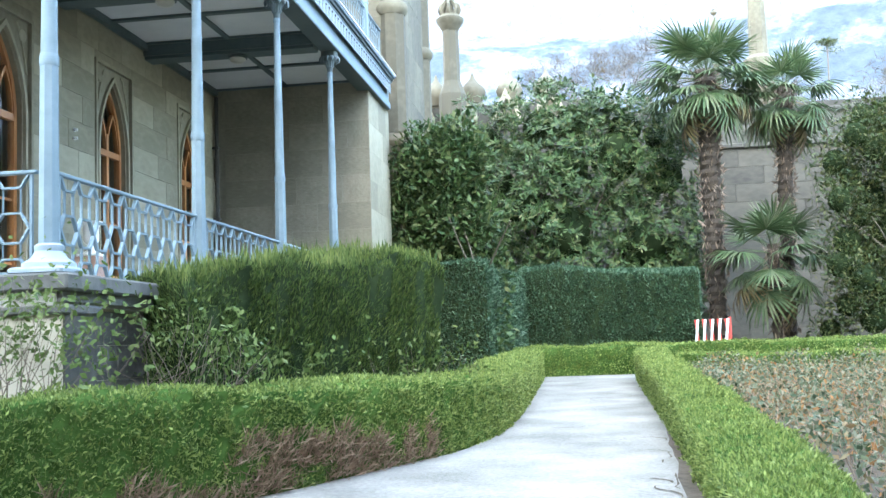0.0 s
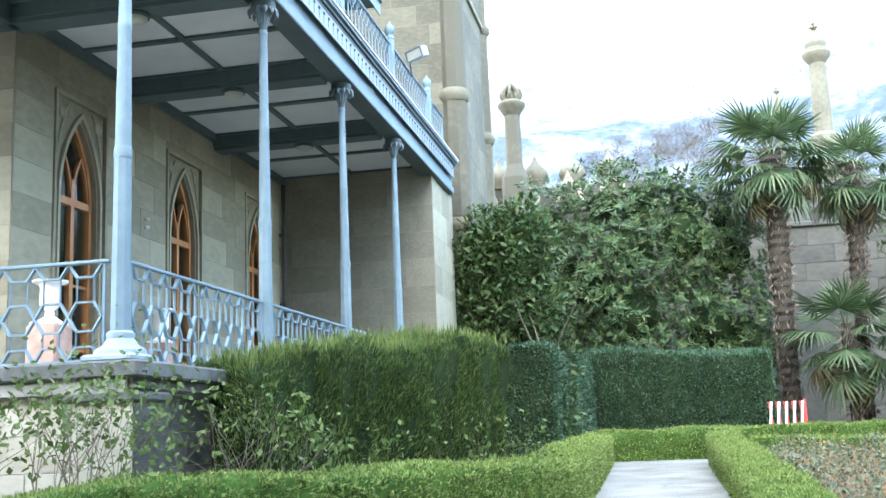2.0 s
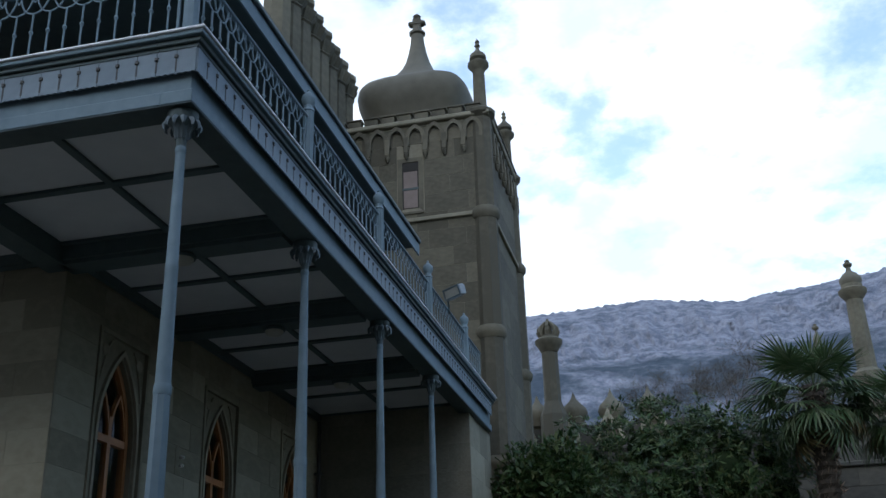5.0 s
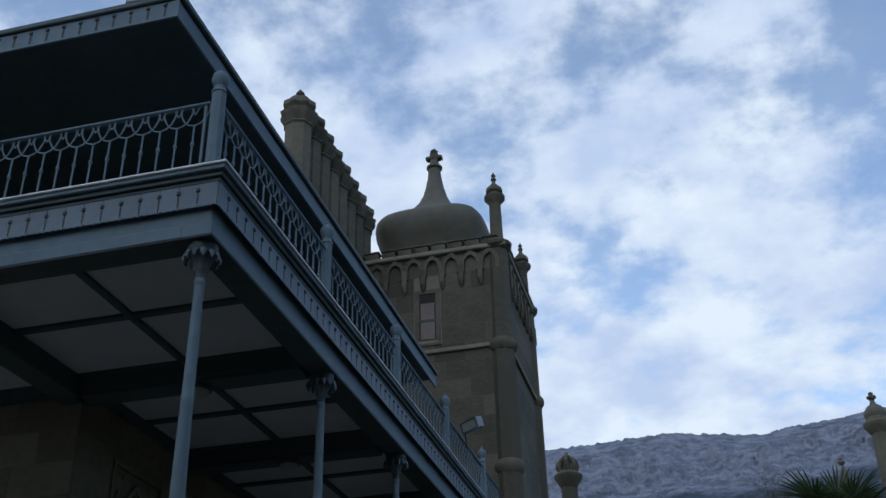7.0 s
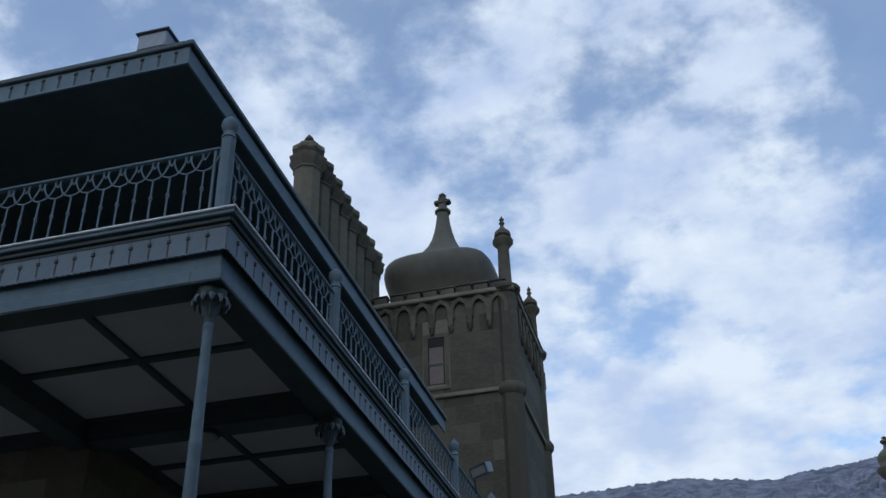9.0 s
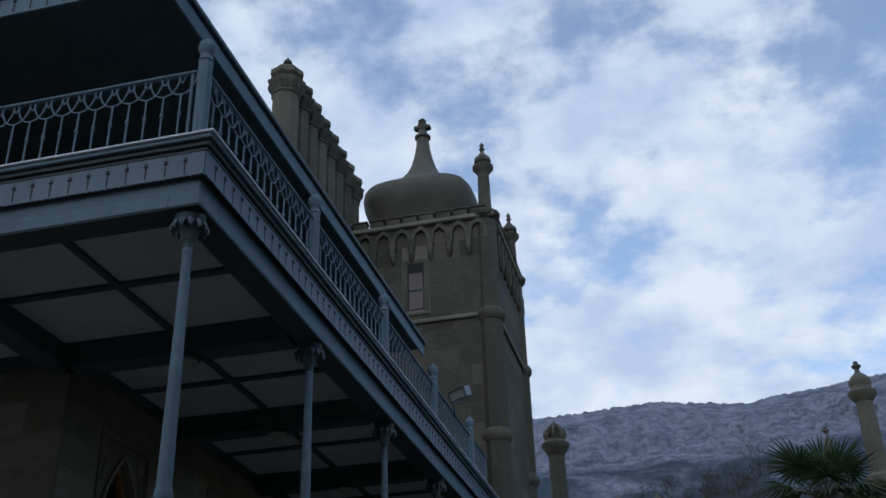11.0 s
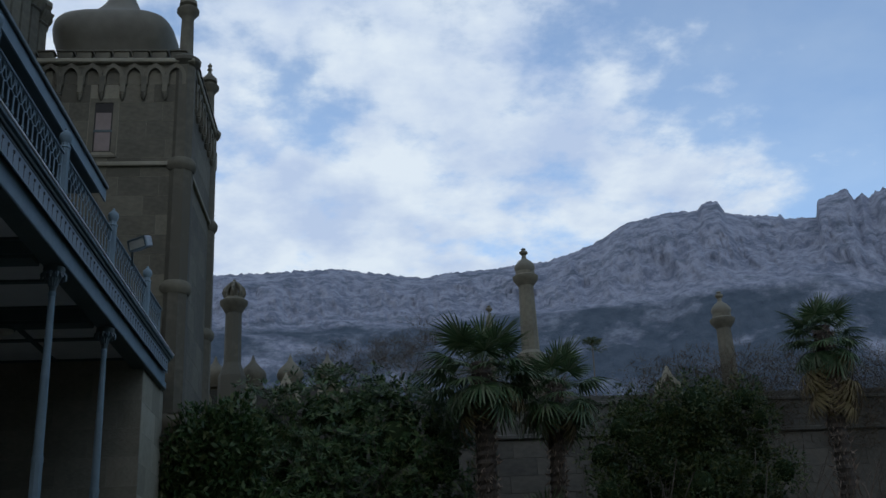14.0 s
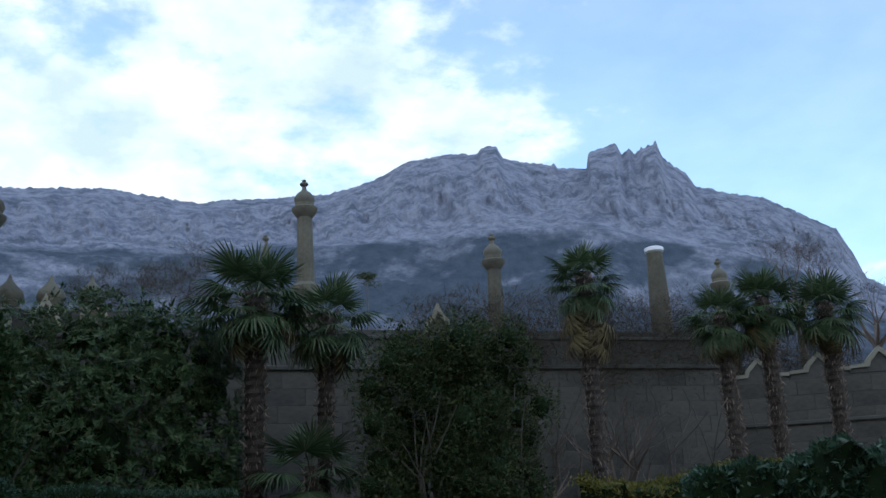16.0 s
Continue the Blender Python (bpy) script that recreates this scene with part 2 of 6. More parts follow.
L_TWIGLEAF = leafy("dry_twigs", [(0.149, 0.101, 0.068), (0.243, 0.169, 0.115), (0.365, 0.270, 0.189)], 0.8, 0.1)


# ---------------------------------------------------------------- builders
class Shape:
    """Collects points and faces of one mesh."""

    def __init__(self):
        self.v, self.f = [], []

    def add(self, vs, fs):
        k = len(self.v)
        self.v += [tuple(p) for p in vs]
        self.f += [tuple(i + k for i in q) for q in fs]
        return self

    def box(self, x0, y0, z0, x1, y1, z1, b=0.0):
        if not b:
            vs = [(x, y, z) for z in (z0, z1) for x, y in ((x0, y0), (x1, y0), (x1, y1), (x0, y1))]
            return self.add(vs, [(3, 2, 1, 0), (4, 5, 6, 7), (0, 1, 5, 4), (1, 2, 6, 5), (2, 3, 7, 6), (3, 0, 4, 7)])
        rings = [(z0, b), (z0 + b, 0), (z1 - b, 0), (z1, b)]
        vs = []
        for z, i in rings:
            c = b if not i else b + i
            xs = (x0 + i, x0 + c, x1 - c, x1 - i)
            ys = (y0 + i, y0 + c, y1 - c, y1 - i)
            vs += [(xs[1], ys[0], z), (xs[2], ys[0], z), (xs[3], ys[1], z), (xs[3], ys[2], z), (xs[2], ys[3], z), (xs[1], ys[3], z), (xs[0], ys[2], z), (xs[0], ys[1], z)]
        fs = [tuple(range(7, -1, -1)), tuple(range(24, 32))]
        for r in range(3):
            fs += [(r * 8 + i, r * 8 + (i + 1) % 8, r * 8 + 8 + (i + 1) % 8, r * 8 + 8 + i) for i in range(8)]
        return self.add(vs, fs)

    def bar(self, p, q, r, r2=None, n=6, turn=0.0):
        p, q = Vector(p), Vector(q)
        d = (q - p).normalized()
        a = d.orthogonal().normalized() if abs(d.z) < 0.999 else Vector((1, 0, 0))
        b = d.cross(a)
        r2 = r if r2 is None else r2
        vs = []
        for c, rr in ((p, r), (q, r2)):
            vs += [c + rr * (math.cos(turn + 6.28318 * i / n) * a + math.sin(turn + 6.28318 * i / n) * b) for i in range(n)]
        fs = [(i, (i + 1) % n, n + (i + 1) % n, n + i) for i in range(n)] + [tuple(range(n - 1, -1, -1)), tuple(range(n, 2 * n))]
        return self.add(vs, fs)

    def chain(self, pts, r, n=5):
        for p, q in zip(pts, pts[1:]):
            self.bar(p, q, r, n=n)
        return self

    def lathe(self, prof, cx=0.0, cy=0.0, n=20, turn=0.0, lobes=0, depth=0.0):
        vs, k = [], len(prof)
        for r, z in prof:
            for i in range(n):
                a = turn + 2 * math.pi * i / n
                rr = r * (1 - depth * (0.5 - 0.5 * math.cos(lobes * a))) if lobes else r
                vs.append((cx + rr * math.cos(a), cy + rr * math.sin(a), z))
        fs = [(j * n + i, j * n + (i + 1) % n, (j + 1) * n + (i + 1) % n, (j + 1) * n + i) for j in range(k - 1) for i in range(n)]
        fs += [tuple(range(n - 1, -1, -1)), tuple(range((k - 1) * n, k * n))]
        return self.add(vs, fs)

    def slab(self, outline, axis, a, b):
        """An outline drawn in the two other axes, thickened along axis from a to b."""
        def at(u, v, w):
            return (w, u, v) if axis == "x" else (u, w, v) if axis == "y" else (u, v, w)
        n = len(outline)
        vs = [at(u, v, a) for u, v in outline] + [at(u, v, b) for u, v in outline]
        return self.add(vs, [tuple(range(n)), tuple(range(2 * n - 1, n - 1, -1))] + [(i, n + i, n + (i + 1) % n, (i + 1) % n) for i in range(n)])

    def ribbon(self, one, two, axis, a, b):
        """A closed band between two outlines of equal count, thickened along axis."""
        def at(u, v, w):
            return (w, u, v) if axis == "x" else (u, w, v) if axis == "y" else (u, v, w)
        n = len(one)
        vs = [at(*p, w) for w in (a, b) for o in (one, two) for p in o]
        fs = []
        for i in range(n - 1):
            j = i + 1
            fs += [(i, j, n + j, n + i), (2 * n + i, 3 * n + i, 3 * n + j, 2 * n + j), (i, 2 * n + i, 2 * n + j, j), (n + i, n + j, 3 * n + j, 3 * n + i)]
        fs += [(0, n, 3 * n, 2 * n), (n - 1, 3 * n - 1, 4 * n - 1, 2 * n - 1)]
        return self.add(vs, fs)


def mesh_of(name, sh, mat, smooth=False):
    me = bpy.data.meshes.new(name)
    me.from_pydata(sh.v, [], sh.f)
    bm = bmesh.new()
    bm.from_mesh(me)
    bmesh.ops.recalc_face_normals(bm, faces=bm.faces)
    bm.to_mesh(me)
    bm.free()
    if smooth:
        me.shade_smooth()
        me.set_sharp_from_angle(angle=radians(38))
    me.materials.append(mat)
    return me


def part(name, sh, mat, parent=None, label="", smooth=False, at=None):
    ob = new(name, sh if isinstance(sh, bpy.types.Mesh) else mesh_of(name, sh, mat, smooth))
    if at is not None:
        ob.matrix_basis = at
    if parent is not None:
        ob.parent = parent
    return tagged(ob, label)


def thing(name, label, category, group="", at=None, kind=""):
    ob = new(name)
    ob.empty_display_size = 0.2
    if at is not None:
        ob.matrix_basis = at
    return tagged(ob, label, category, group, kind)


def pieces(name, mesh, parent, places):
    for m in places:
        ob = new(name, mesh)
        ob.parent = parent
        ob.matrix_basis = m


def leaf_mesh(name, base, way, side, length, width, fold, mat):
    """Many folded leaves: base points, directions and side vectors as arrays (n, 3)."""
    n = len(base)
    way, side = way / np.linalg.norm(way, axis=1)[:, None], side / (np.linalg.norm(side, axis=1)[:, None] + 1e-9)
    up = np.cross(way, side)
    L, Wd = np.reshape(length, (-1, 1)), np.reshape(width, (-1, 1))
    mid = base + way * L * 0.5
    v = np.empty((n, 4, 3))
    v[:, 0] = base
    v[:, 1] = mid + side * Wd * 0.5 + up * Wd * fold
    v[:, 2] = base + way * L
    v[:, 3] = mid - side * Wd * 0.5 + up * Wd * fold
    me = bpy.data.meshes.new(name)
    me.vertices.add(4 * n), me.loops.add(6 * n), me.polygons.add(2 * n)
    me.vertices.foreach_set("co", v.ravel())
    idx = (np.arange(n)[:, None] * 4 + np.array([0, 1, 2, 0, 2, 3])).ravel()
    me.loops.foreach_set("vertex_index", idx.astype(np.int32))
    me.polygons.foreach_set("loop_start", (np.arange(2 * n) * 3).astype(np.int32))
    me.update(calc_edges=True)
    me.materials.append(mat)
    return me


def rand_dirs(rng, n):
    d = rng.normal(size=(n, 3))
    return d / np.linalg.norm(d, axis=1)[:, None]


def ground_z(x, y):
    """The garden rises gently to the north; behind the wall the hillside climbs."""
    return 0.4 + 0.02 * max(-30.0, min(y, 40.0)) + 0.09 * max(0.0, min(y, 900.0) - 42.0)


# ---------------------------------------------------------------- ground, path, far slopes
def build_ground():
    radii = [0.0, 3, 6, 10, 15, 20, 25, 30, 35, 40, 42, 45, 50, 60, 80, 120, 200, 350, 600, 900, 1500, 2500, 4000, 4800]
    sh, n = Shape(), 96
    vs, fs = [], []
    for r in radii:
        for i in range(n):
            a = 2 * math.pi * i / n
            x, y = r * math.sin(a), r * math.cos(a)
            vs.append((x, y, ground_z(x, y)))
    for j in range(len(radii) - 1):
        fs += [(j * n + i, j * n + (i + 1) % n, (j + 1) * n + (i + 1) % n, (j + 1) * n + i) for i in range(n)]
    sh.add(vs, fs)
    tagged(part("ground", sh, M_SOIL), "dark garden soil under the beds", "ground", kind="structure")


LEFT_EDGE = [(-9.0, 0.5), (-7.2, 2.6), (-4.9, 5.6), (-2.85, 8.92), (-2.05, 10.6), (-1.42, 11.9), (-1.18, 13.6), (-1.14, 16.0), (-1.2, 21.0), (-1.26, 27.0)]


def edge_x(y):
    for (x0, y0), (x1, y1) in zip(LEFT_EDGE, LEFT_EDGE[1:]):
        if y0 <= y <= y1:
            return x0 + (x1 - x0) * (y - y0) / (y1 - y0)
    return LEFT_EDGE[0][0] if y < LEFT_EDGE[0][1] else LEFT_EDGE[-1][0]


def right_x(y):
    return 0.62 + 0.30 * min(1.0, max(0.0, (y - 6.0) / 9.0)) + 0.006 * (y - 15)


def build_path():
    sh, rows, cols = Shape(), 70, 14
    vs = []
    for j in range(rows + 1):
        y = -8 + 35.3 * j / rows
        xl, xr = edge_x(y) - 0.08, right_x(y) + (0 if y > 4 else (4 - y) * 0.4)
        for i in range(cols + 1):
            x = xl + (xr - xl) * i / cols
            jag = 0.05 * noise.noise((x * 3, y * 2.3, 1)) if i in (0, cols) else 0
            vs.append((x + jag, y, ground_z(x, y) + 0.012 + 0.006 * noise.noise((x * 1.2, y * 1.2, 0))))
    fs = [(j * (cols + 1) + i, j * (cols + 1) + i + 1, (j + 1) * (cols + 1) + i + 1, (j + 1) * (cols + 1) + i) for j in range(rows) for i in range(cols)]
    sh.add(vs, fs)
    tagged(part("path", sh, M_PATH, smooth=True), "pale worn limestone garden path with cracks", "path", kind="structure")
    # hairline cracks and worn rims
    rng = random.Random(4)
    for x, y, a in [(0.35, 9.6, 0.5), (0.62, 10.6, 1.2), (0.45, 17.5, 0.25), (0.3, 19.2, 2.9), (0.66, 9.0, 1.6), (0.7, 12.4, 1.5), (0.5, 14.5, 1.9)]:
        c, q, ang = Shape(), [], a
        for i in range(14):
            q.append((x, y, ground_z(x, y) + 0.019))
            ang += rng.uniform(-0.9, 0.9)
            x, y = min(max(x + 0.11 * math.cos(ang), -0.9), right_x(y) - 0.03), y + 0.11 * math.sin(ang)
        for (x0, y0, z0), (x1, y1, z1) in zip(q, q[1:]):
            w = 0.005 + 0.008 * rng.random()
            c.add([(x0 - w, y0 - w, z0), (x0 + w, y0 + w, z0), (x1 + w, y1 + w, z1), (x1 - w, y1 - w, z1)], [(0, 1, 2, 3)])
        tagged(part("path_crack", c, M_SOIL, bpy.data.objects["path"]))


RIDGE = [(-60, 15.0), (-35, 17.0), (-15, 18.6), (-6.8, 19.02), (-1.5, 19.34), (3.5, 18.72), (5.06, 18.93), (7.3, 19.0), (10.8, 19.2), (13.57, 19.95), (15.4, 20.81), (17.4, 21.12), (19.5, 21.08), (19.85, 21.42), (20.65, 21.4), (21.0, 20.7),
         (23.6, 20.15), (23.9, 20.2), (24.1, 19.95), (25.74, 19.78), (25.92, 20.62), (27.54, 20.95), (27.79, 20.2), (28.21, 20.62), (28.55, 20.2), (28.94, 20.5), (29.74, 20.68), (30.18, 19.6), (31.2, 18.93), (31.62, 18.13), (33.96, 17.36), (35.1, 17.05), (37, 15.9), (38.57, 14.9), (39.2, 13.5), (39.6, 12.3), (43, 10.0), (60, 6.0), (85, 3.0)]
TREELINE = [(-60, 11.0), (-8, 15.6), (5, 15.9), (11.4, 16.4), (17.1, 16.5), (18.5, 16.9), (25.8, 16.7), (28.5, 15.6), (33.3, 14.46), (36, 13.3), (40, 9.5), (60, 4.0), (85, 2.0)]


def build_mountain():
    az = np.concatenate([np.linspace(-60, -12, 120), np.linspace(-11.9, 42, 800), np.linspace(42.3, 85, 90)])
    ridge = np.interp(az, *zip(*RIDGE))
    tree = np.interp(az, *zip(*TREELINE))
    steps = np.concatenate([np.linspace(0, 0.6, 26), np.linspace(0.615, 1.0, 64), [1.05, 1.15, 1.3]])
    vs = []
    for s in steps:
        r = 1460 + 800 * s if s <= 0.6 else 1940 + 1150 * (s - 0.6)
        for a, er, et in zip(az, ridge, tree):
            if s <= 0.6:
                q = s / 0.6
                e = 5.0 + (et - 5.0) * (q ** 0.8)
                amp = 0.75 * math.sin(math.pi * q)
                e += amp * noise.fractal((a * 0.22, s * 9, 3.1), 0.9, 2.1, 5)
                rr = r
            elif s <= 1.0:
                q = (s - 0.6) / 0.4
                bench = 0.5 * q + 0.5 * (3 * q * q - 2 * q * q * q)
                e = et + (er - et) * bench
                # gullies and buttresses run down the face
                rib = 0.55 * noise.fractal((a * 0.5 + 0.9 * q, q * 1.3, 7.7), 0.95, 2.1, 4) + 0.75 * (0.45 - abs(noise.fractal((a * 0.42 + 0.5 * q, q * 0.9, 4.2), 0.9, 2.2, 7)))
                ledge = noise.fractal((a * 0.5, q * 7.0, 2.2), 0.8, 2.1, 4)
                fade = math.sin(math.pi * min(1.0, q * 1.02))
                e += fade * (0.12 * ledge)
                crag = 1.2 * (0.4 - abs(noise.fractal((a * 2.6 + q * 1.5, q * 2.2, 1.3), 0.6, 2.2, 5)))
                rr = r - 74 * rib * (0.15 + fade) - 10 * ledge * fade - 17 * crag * fade
                if q > 0.97:
                    e += (0.30 if 28.2 < a < 30.6 else 0.09) * noise.fractal((a * 4.3, 0.4, 5.5), 0.8, 2.2, 5)
            else:
                e = er - (s - 1.0) * 22
                rr = r
            x, y = rr * math.sin(radians(a)), rr * math.cos(radians(a))
            vs.append((x, y, 1.85 + rr * math.tan(radians(e))))
    m = len(az)
    fs = [(j * m + i, j * m + i + 1, (j + 1) * m + i + 1, (j + 1) * m + i) for j in range(len(steps) - 1) for i in range(m - 1)]
    me = bpy.data.meshes.new("mountain")
    me.from_pydata(vs, [], fs)
    me.shade_smooth()
    mt = bpy.data.materials.new("hazed_limestone_cliff")
    mt.use_nodes = True
    n, l = mt.node_tree.nodes, mt.node_tree.links
    p = n["Principled BSDF"]
    p.inputs["Roughness"].default_value = 0.95
    p.inputs["Specular IOR Level"].default_value = 0.1
    co, geo = n.new("ShaderNodeTexCoord"), n.new("ShaderNodeNewGeometry")

    def tex(scale, detail, rough=0.6, stretch=(1, 1, 1)):
        mp = n.new("ShaderNodeMapping")
        mp.inputs["Scale"].default_value = stretch
        l.new(co.outputs["Object"], mp.inputs["Vector"])
        t = n.new("ShaderNodeTexNoise")
        t.inputs["Scale"].default_value, t.inputs["Detail"].default_value, t.inputs["Roughness"].default_value = scale, detail, rough
        l.new(mp.outputs[0], t.inputs["Vector"])
        return t.outputs[0]

    def calc(op, x, y):
        q = n.new("ShaderNodeMath")
        q.operation = op
        for i, s in enumerate((x, y)):
            if isinstance(s, (int, float)):
                q.inputs[i].default_value = s
            else:
                l.new(s, q.inputs[i])
        return q.outputs[0]

    sep, pos = n.new("ShaderNodeSeparateXYZ"), n.new("ShaderNodeSeparateXYZ")
    l.new(geo.outputs["Normal"], sep.inputs[0]), l.new(co.outputs["Object"], pos.inputs[0])
    patch = tex(0.0085, 9, 0.62)
    scrub = tex(0.014, 10, 0.68, (1, 1, 1.6))
    # forest grows on the lower slopes and on ledges that are not steep
    line = calc("SUBTRACT", 592, calc("MULTIPLY", calc("MAXIMUM", calc("SUBTRACT", pos.outputs[0], 830), 0.0), 0.40))
    below = calc("ADD", calc("MINIMUM", calc("MULTIPLY", calc("SUBTRACT", line, pos.outputs[2]), 0.035), 0.9), calc("MULTIPLY", calc("SUBTRACT", patch, 0.50), 5.5))
    ledges = calc("ADD", calc("MULTIPLY", calc("SUBTRACT", scrub, 0.56), 7.0), calc("MULTIPLY", calc("SUBTRACT", sep.outputs[2], 0.60), 0.8))
    wood = calc("MINIMUM", calc("MAXIMUM", calc("MAXIMUM", below, calc("MINIMUM", ledges, 0.6)), 0.0), 0.93)
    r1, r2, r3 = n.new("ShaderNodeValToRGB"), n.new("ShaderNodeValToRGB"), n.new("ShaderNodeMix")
    # distance haze is mixed into the rock colours as blue-grey
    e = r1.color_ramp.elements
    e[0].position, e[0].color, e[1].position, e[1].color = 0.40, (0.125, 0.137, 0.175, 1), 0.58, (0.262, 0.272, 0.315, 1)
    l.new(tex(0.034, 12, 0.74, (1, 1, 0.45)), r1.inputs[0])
    # forest green is shifted to blue by the same painted haze
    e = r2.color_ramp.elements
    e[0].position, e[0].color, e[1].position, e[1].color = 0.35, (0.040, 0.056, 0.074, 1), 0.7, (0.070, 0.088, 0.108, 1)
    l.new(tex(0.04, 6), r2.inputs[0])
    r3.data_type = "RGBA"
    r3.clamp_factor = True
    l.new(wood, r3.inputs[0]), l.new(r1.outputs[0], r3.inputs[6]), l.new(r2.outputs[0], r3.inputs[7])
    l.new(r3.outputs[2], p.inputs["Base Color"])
    b = n.new("ShaderNodeBump")
    b.inputs["Strength"].default_value, b.inputs["Distance"].default_value = 0.6, 15
    l.new(tex(0.030, 11, 0.66, (1, 1, 0.35)), b.inputs["Height"])
    l.new(b.outputs[0], p.inputs["Normal"])
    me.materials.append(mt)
    tagged(new("mountain", me), "limestone mountain ridge above wooded slopes, both coloured blue-grey for distance haze", "mountain", kind="structure")


build_ground()
build_path()
build_mountain()

# ---------------------------------------------------------------- house
XP, XW = -4.8, -8.3                      # line of the iron posts, and of the wall behind them
YF, YC, YE = 8.8, 12.24, 22.55           # front posts, house corner, end wall
Z_CAP, Z_FLOOR, Z_CEIL, Z_UP = 2.58, 2.42, 7.8, 8.4
POSTS = [8.8, 12.45, 15.95, 19.4]
WINDOWS = [13.95, 17.48, 21.1]


def gothic(a, spring, apex, base, n=9):
    """Outline of a pointed opening from its lower left corner over the apex to its lower right."""
    p = apex - spring
    r = (p * p + a * a) / (2 * a)
    t = math.atan2(p, r - a)
    left = [(r - a - r * math.cos(t * i / n), spring + r * math.sin(t * i / n)) for i in range(n + 1)]
    return [(-a, base)] + left + [(-u, v) for u, v in left[-2::-1]] + [(a, base)]


def shifted(outline, du, dv=0.0):
    return [(u + du, v + dv) for u, v in outline]


def square_round(outline, u0, u1, v1, base):
    """The same number of points on the rectangle round a pointed outline."""
    n = len(outline)
    out = []
    for i, (u, v) in enumerate(outline):
        if i == 0:
            out.append((u0, base))
        elif i == n - 1:
            out.append((u1, base))
        else:
            s = (i - 1) / (n - 3)
            if s < 0.35:
                out.append((u0, v + (v1 - v) * (s / 0.35) ** 1.2))
            elif s > 0.65:
                out.append((u1, v + (v1 - v) * ((1 - s) / 0.35) ** 1.2))
            else:
                out.append((u0 + (u1 - u0) * (s - 0.35) / 0.3, v1))
    return out


BLOCKS = {}


def ashlar(parent, name, axis, plane, u0, u1, v0, v1, course, block, mat, holes=(), proud=0.006, seed=1, out=1, joint=0.004):
    """Facing blocks, each of its own, laid in bond on a plane; holes are (u0, u1, v0, v1)."""
    rng = random.Random(seed)
    rows = max(1, round((v1 - v0) / course))
    ch = (v1 - v0) / rows
    for j in range(rows):
        a, b = v0 + j * ch, v0 + (j + 1) * ch
        cuts = [(h[0], h[1]) for h in holes if h[2] < b - 0.02 and h[3] > a + 0.02]
        free, s = [], u0
        for c0, c1 in sorted(cuts):
            free.append((s, c0))
            s = c1
        free.append((s, u1))
        for f0, f1 in free:
            if f1 - f0 < 0.08:
                continue
            k = max(1, round((f1 - f0) / block))
            w = (f1 - f0) / k
            edges = [f0] + [f0 + (i + (0.5 if j % 2 and k > 1 else 0) * (0.9 if i else 0) + rng.uniform(-0.12, 0.12)) * w for i in range(1, k)] + [f1]
            for e0, e1 in zip(edges, edges[1:]):
                key = (round((e1 - e0) * 10) / 10, round(ch, 2), mat.name)
                if key not in BLOCKS:
                    sh, bv = Shape(), 0.006
                    hw, hh = 0.5, 0.5
                    bu, bw = bv / max(0.1, key[0]), bv / ch
                    o = [(-hw, -hh), (hw, -hh), (hw, hh), (-hw, hh)]
                    i2 = [(-hw + bu, -hh + bw), (hw - bu, -hh + bw), (hw - bu, hh - bw), (-hw + bu, hh - bw)]
                    vs = [(u, -0.5, v) for u, v in o] + [(u, 0.2, v) for u, v in o] + [(u, 0.5, v) for u, v in i2]
                    fs = [(i, (i + 1) % 4, 4 + (i + 1) % 4, 4 + i) for i in range(4)] + [(4 + i, 4 + (i + 1) % 4, 8 + (i + 1) % 4, 8 + i) for i in range(4)] + [(8, 9, 10, 11)]
                    BLOCKS[key] = mesh_of("block", sh.add(vs, fs), mat)
                uc, vc, d = (e0 + e1) / 2, (a + b) / 2, proud * rng.uniform(0.75, 1.15)
                size = Matrix.Diagonal((e1 - e0 - joint, 2 * d * out, ch - joint, 1))
                turn = Matrix.Identity(4) if axis == "y" else Matrix.Rotation(-math.pi / 2, 4, "Z")
                place = (uc, plane, vc) if axis == "y" else (plane, uc, vc)
                ob = new(name, BLOCKS[key])
                ob.parent = parent
                ob.matrix_basis = Matrix.Translation(place) @ turn @ size


def wall_with_openings(name, x0, x1, y0, y1, z0, z1, openings, mat, label):
    """A wall along y with rectangular openings (y0, y1, z0, z1), as one mesh of piers and lintels."""
    sh, y = Shape(), y0
    for a, b, c, d in sorted(openings):
        sh.box(x0, y, z0, x1, a, z1)
        sh.box(x0, a, d, x1, b, z1)
        if c > z0:
            sh.box(x0, a, z0, x1, b, c)
        y = b
    sh.box(x0, y, z0, x1, y1, z1)
    return tagged(part(name, sh, mat), label, "wall", kind="structure")


W_HALF, W_BASE, W_SPRING, W_APEX = 0.52, Z_FLOOR, 5.45, 6.68
SUR = 0.74
openings = [(y - SUR, y + SUR, Z_FLOOR, 7.0) for y in WINDOWS]
house_wall = wall_with_openings("wall_east", XW - 0.5, XW, YC, YE + 0.1, 0.3, 11.6, openings, M_STONE_PLAIN, "beige sandstone ashlar house wall with tall pointed windows")
ashlar(house_wall, "block", "x", XW, YC + 0.02, YE, Z_FLOOR, 7.62, 0.47, 0.95, M_STONE, [(a, b, c, d) for a, b, c, d in openings], seed=3)
front_wall = tagged(part("wall_south", Shape().box(-16, YC, 0.3, XW - 0.5, YC + 0.5, 11.6).box(XW - 0.5, YC, 0.3, XW - 0.002, YC + 0.02, 11.6), M_STONE_PLAIN), "beige sandstone ashlar front wall of the house", "wall", kind="structure")
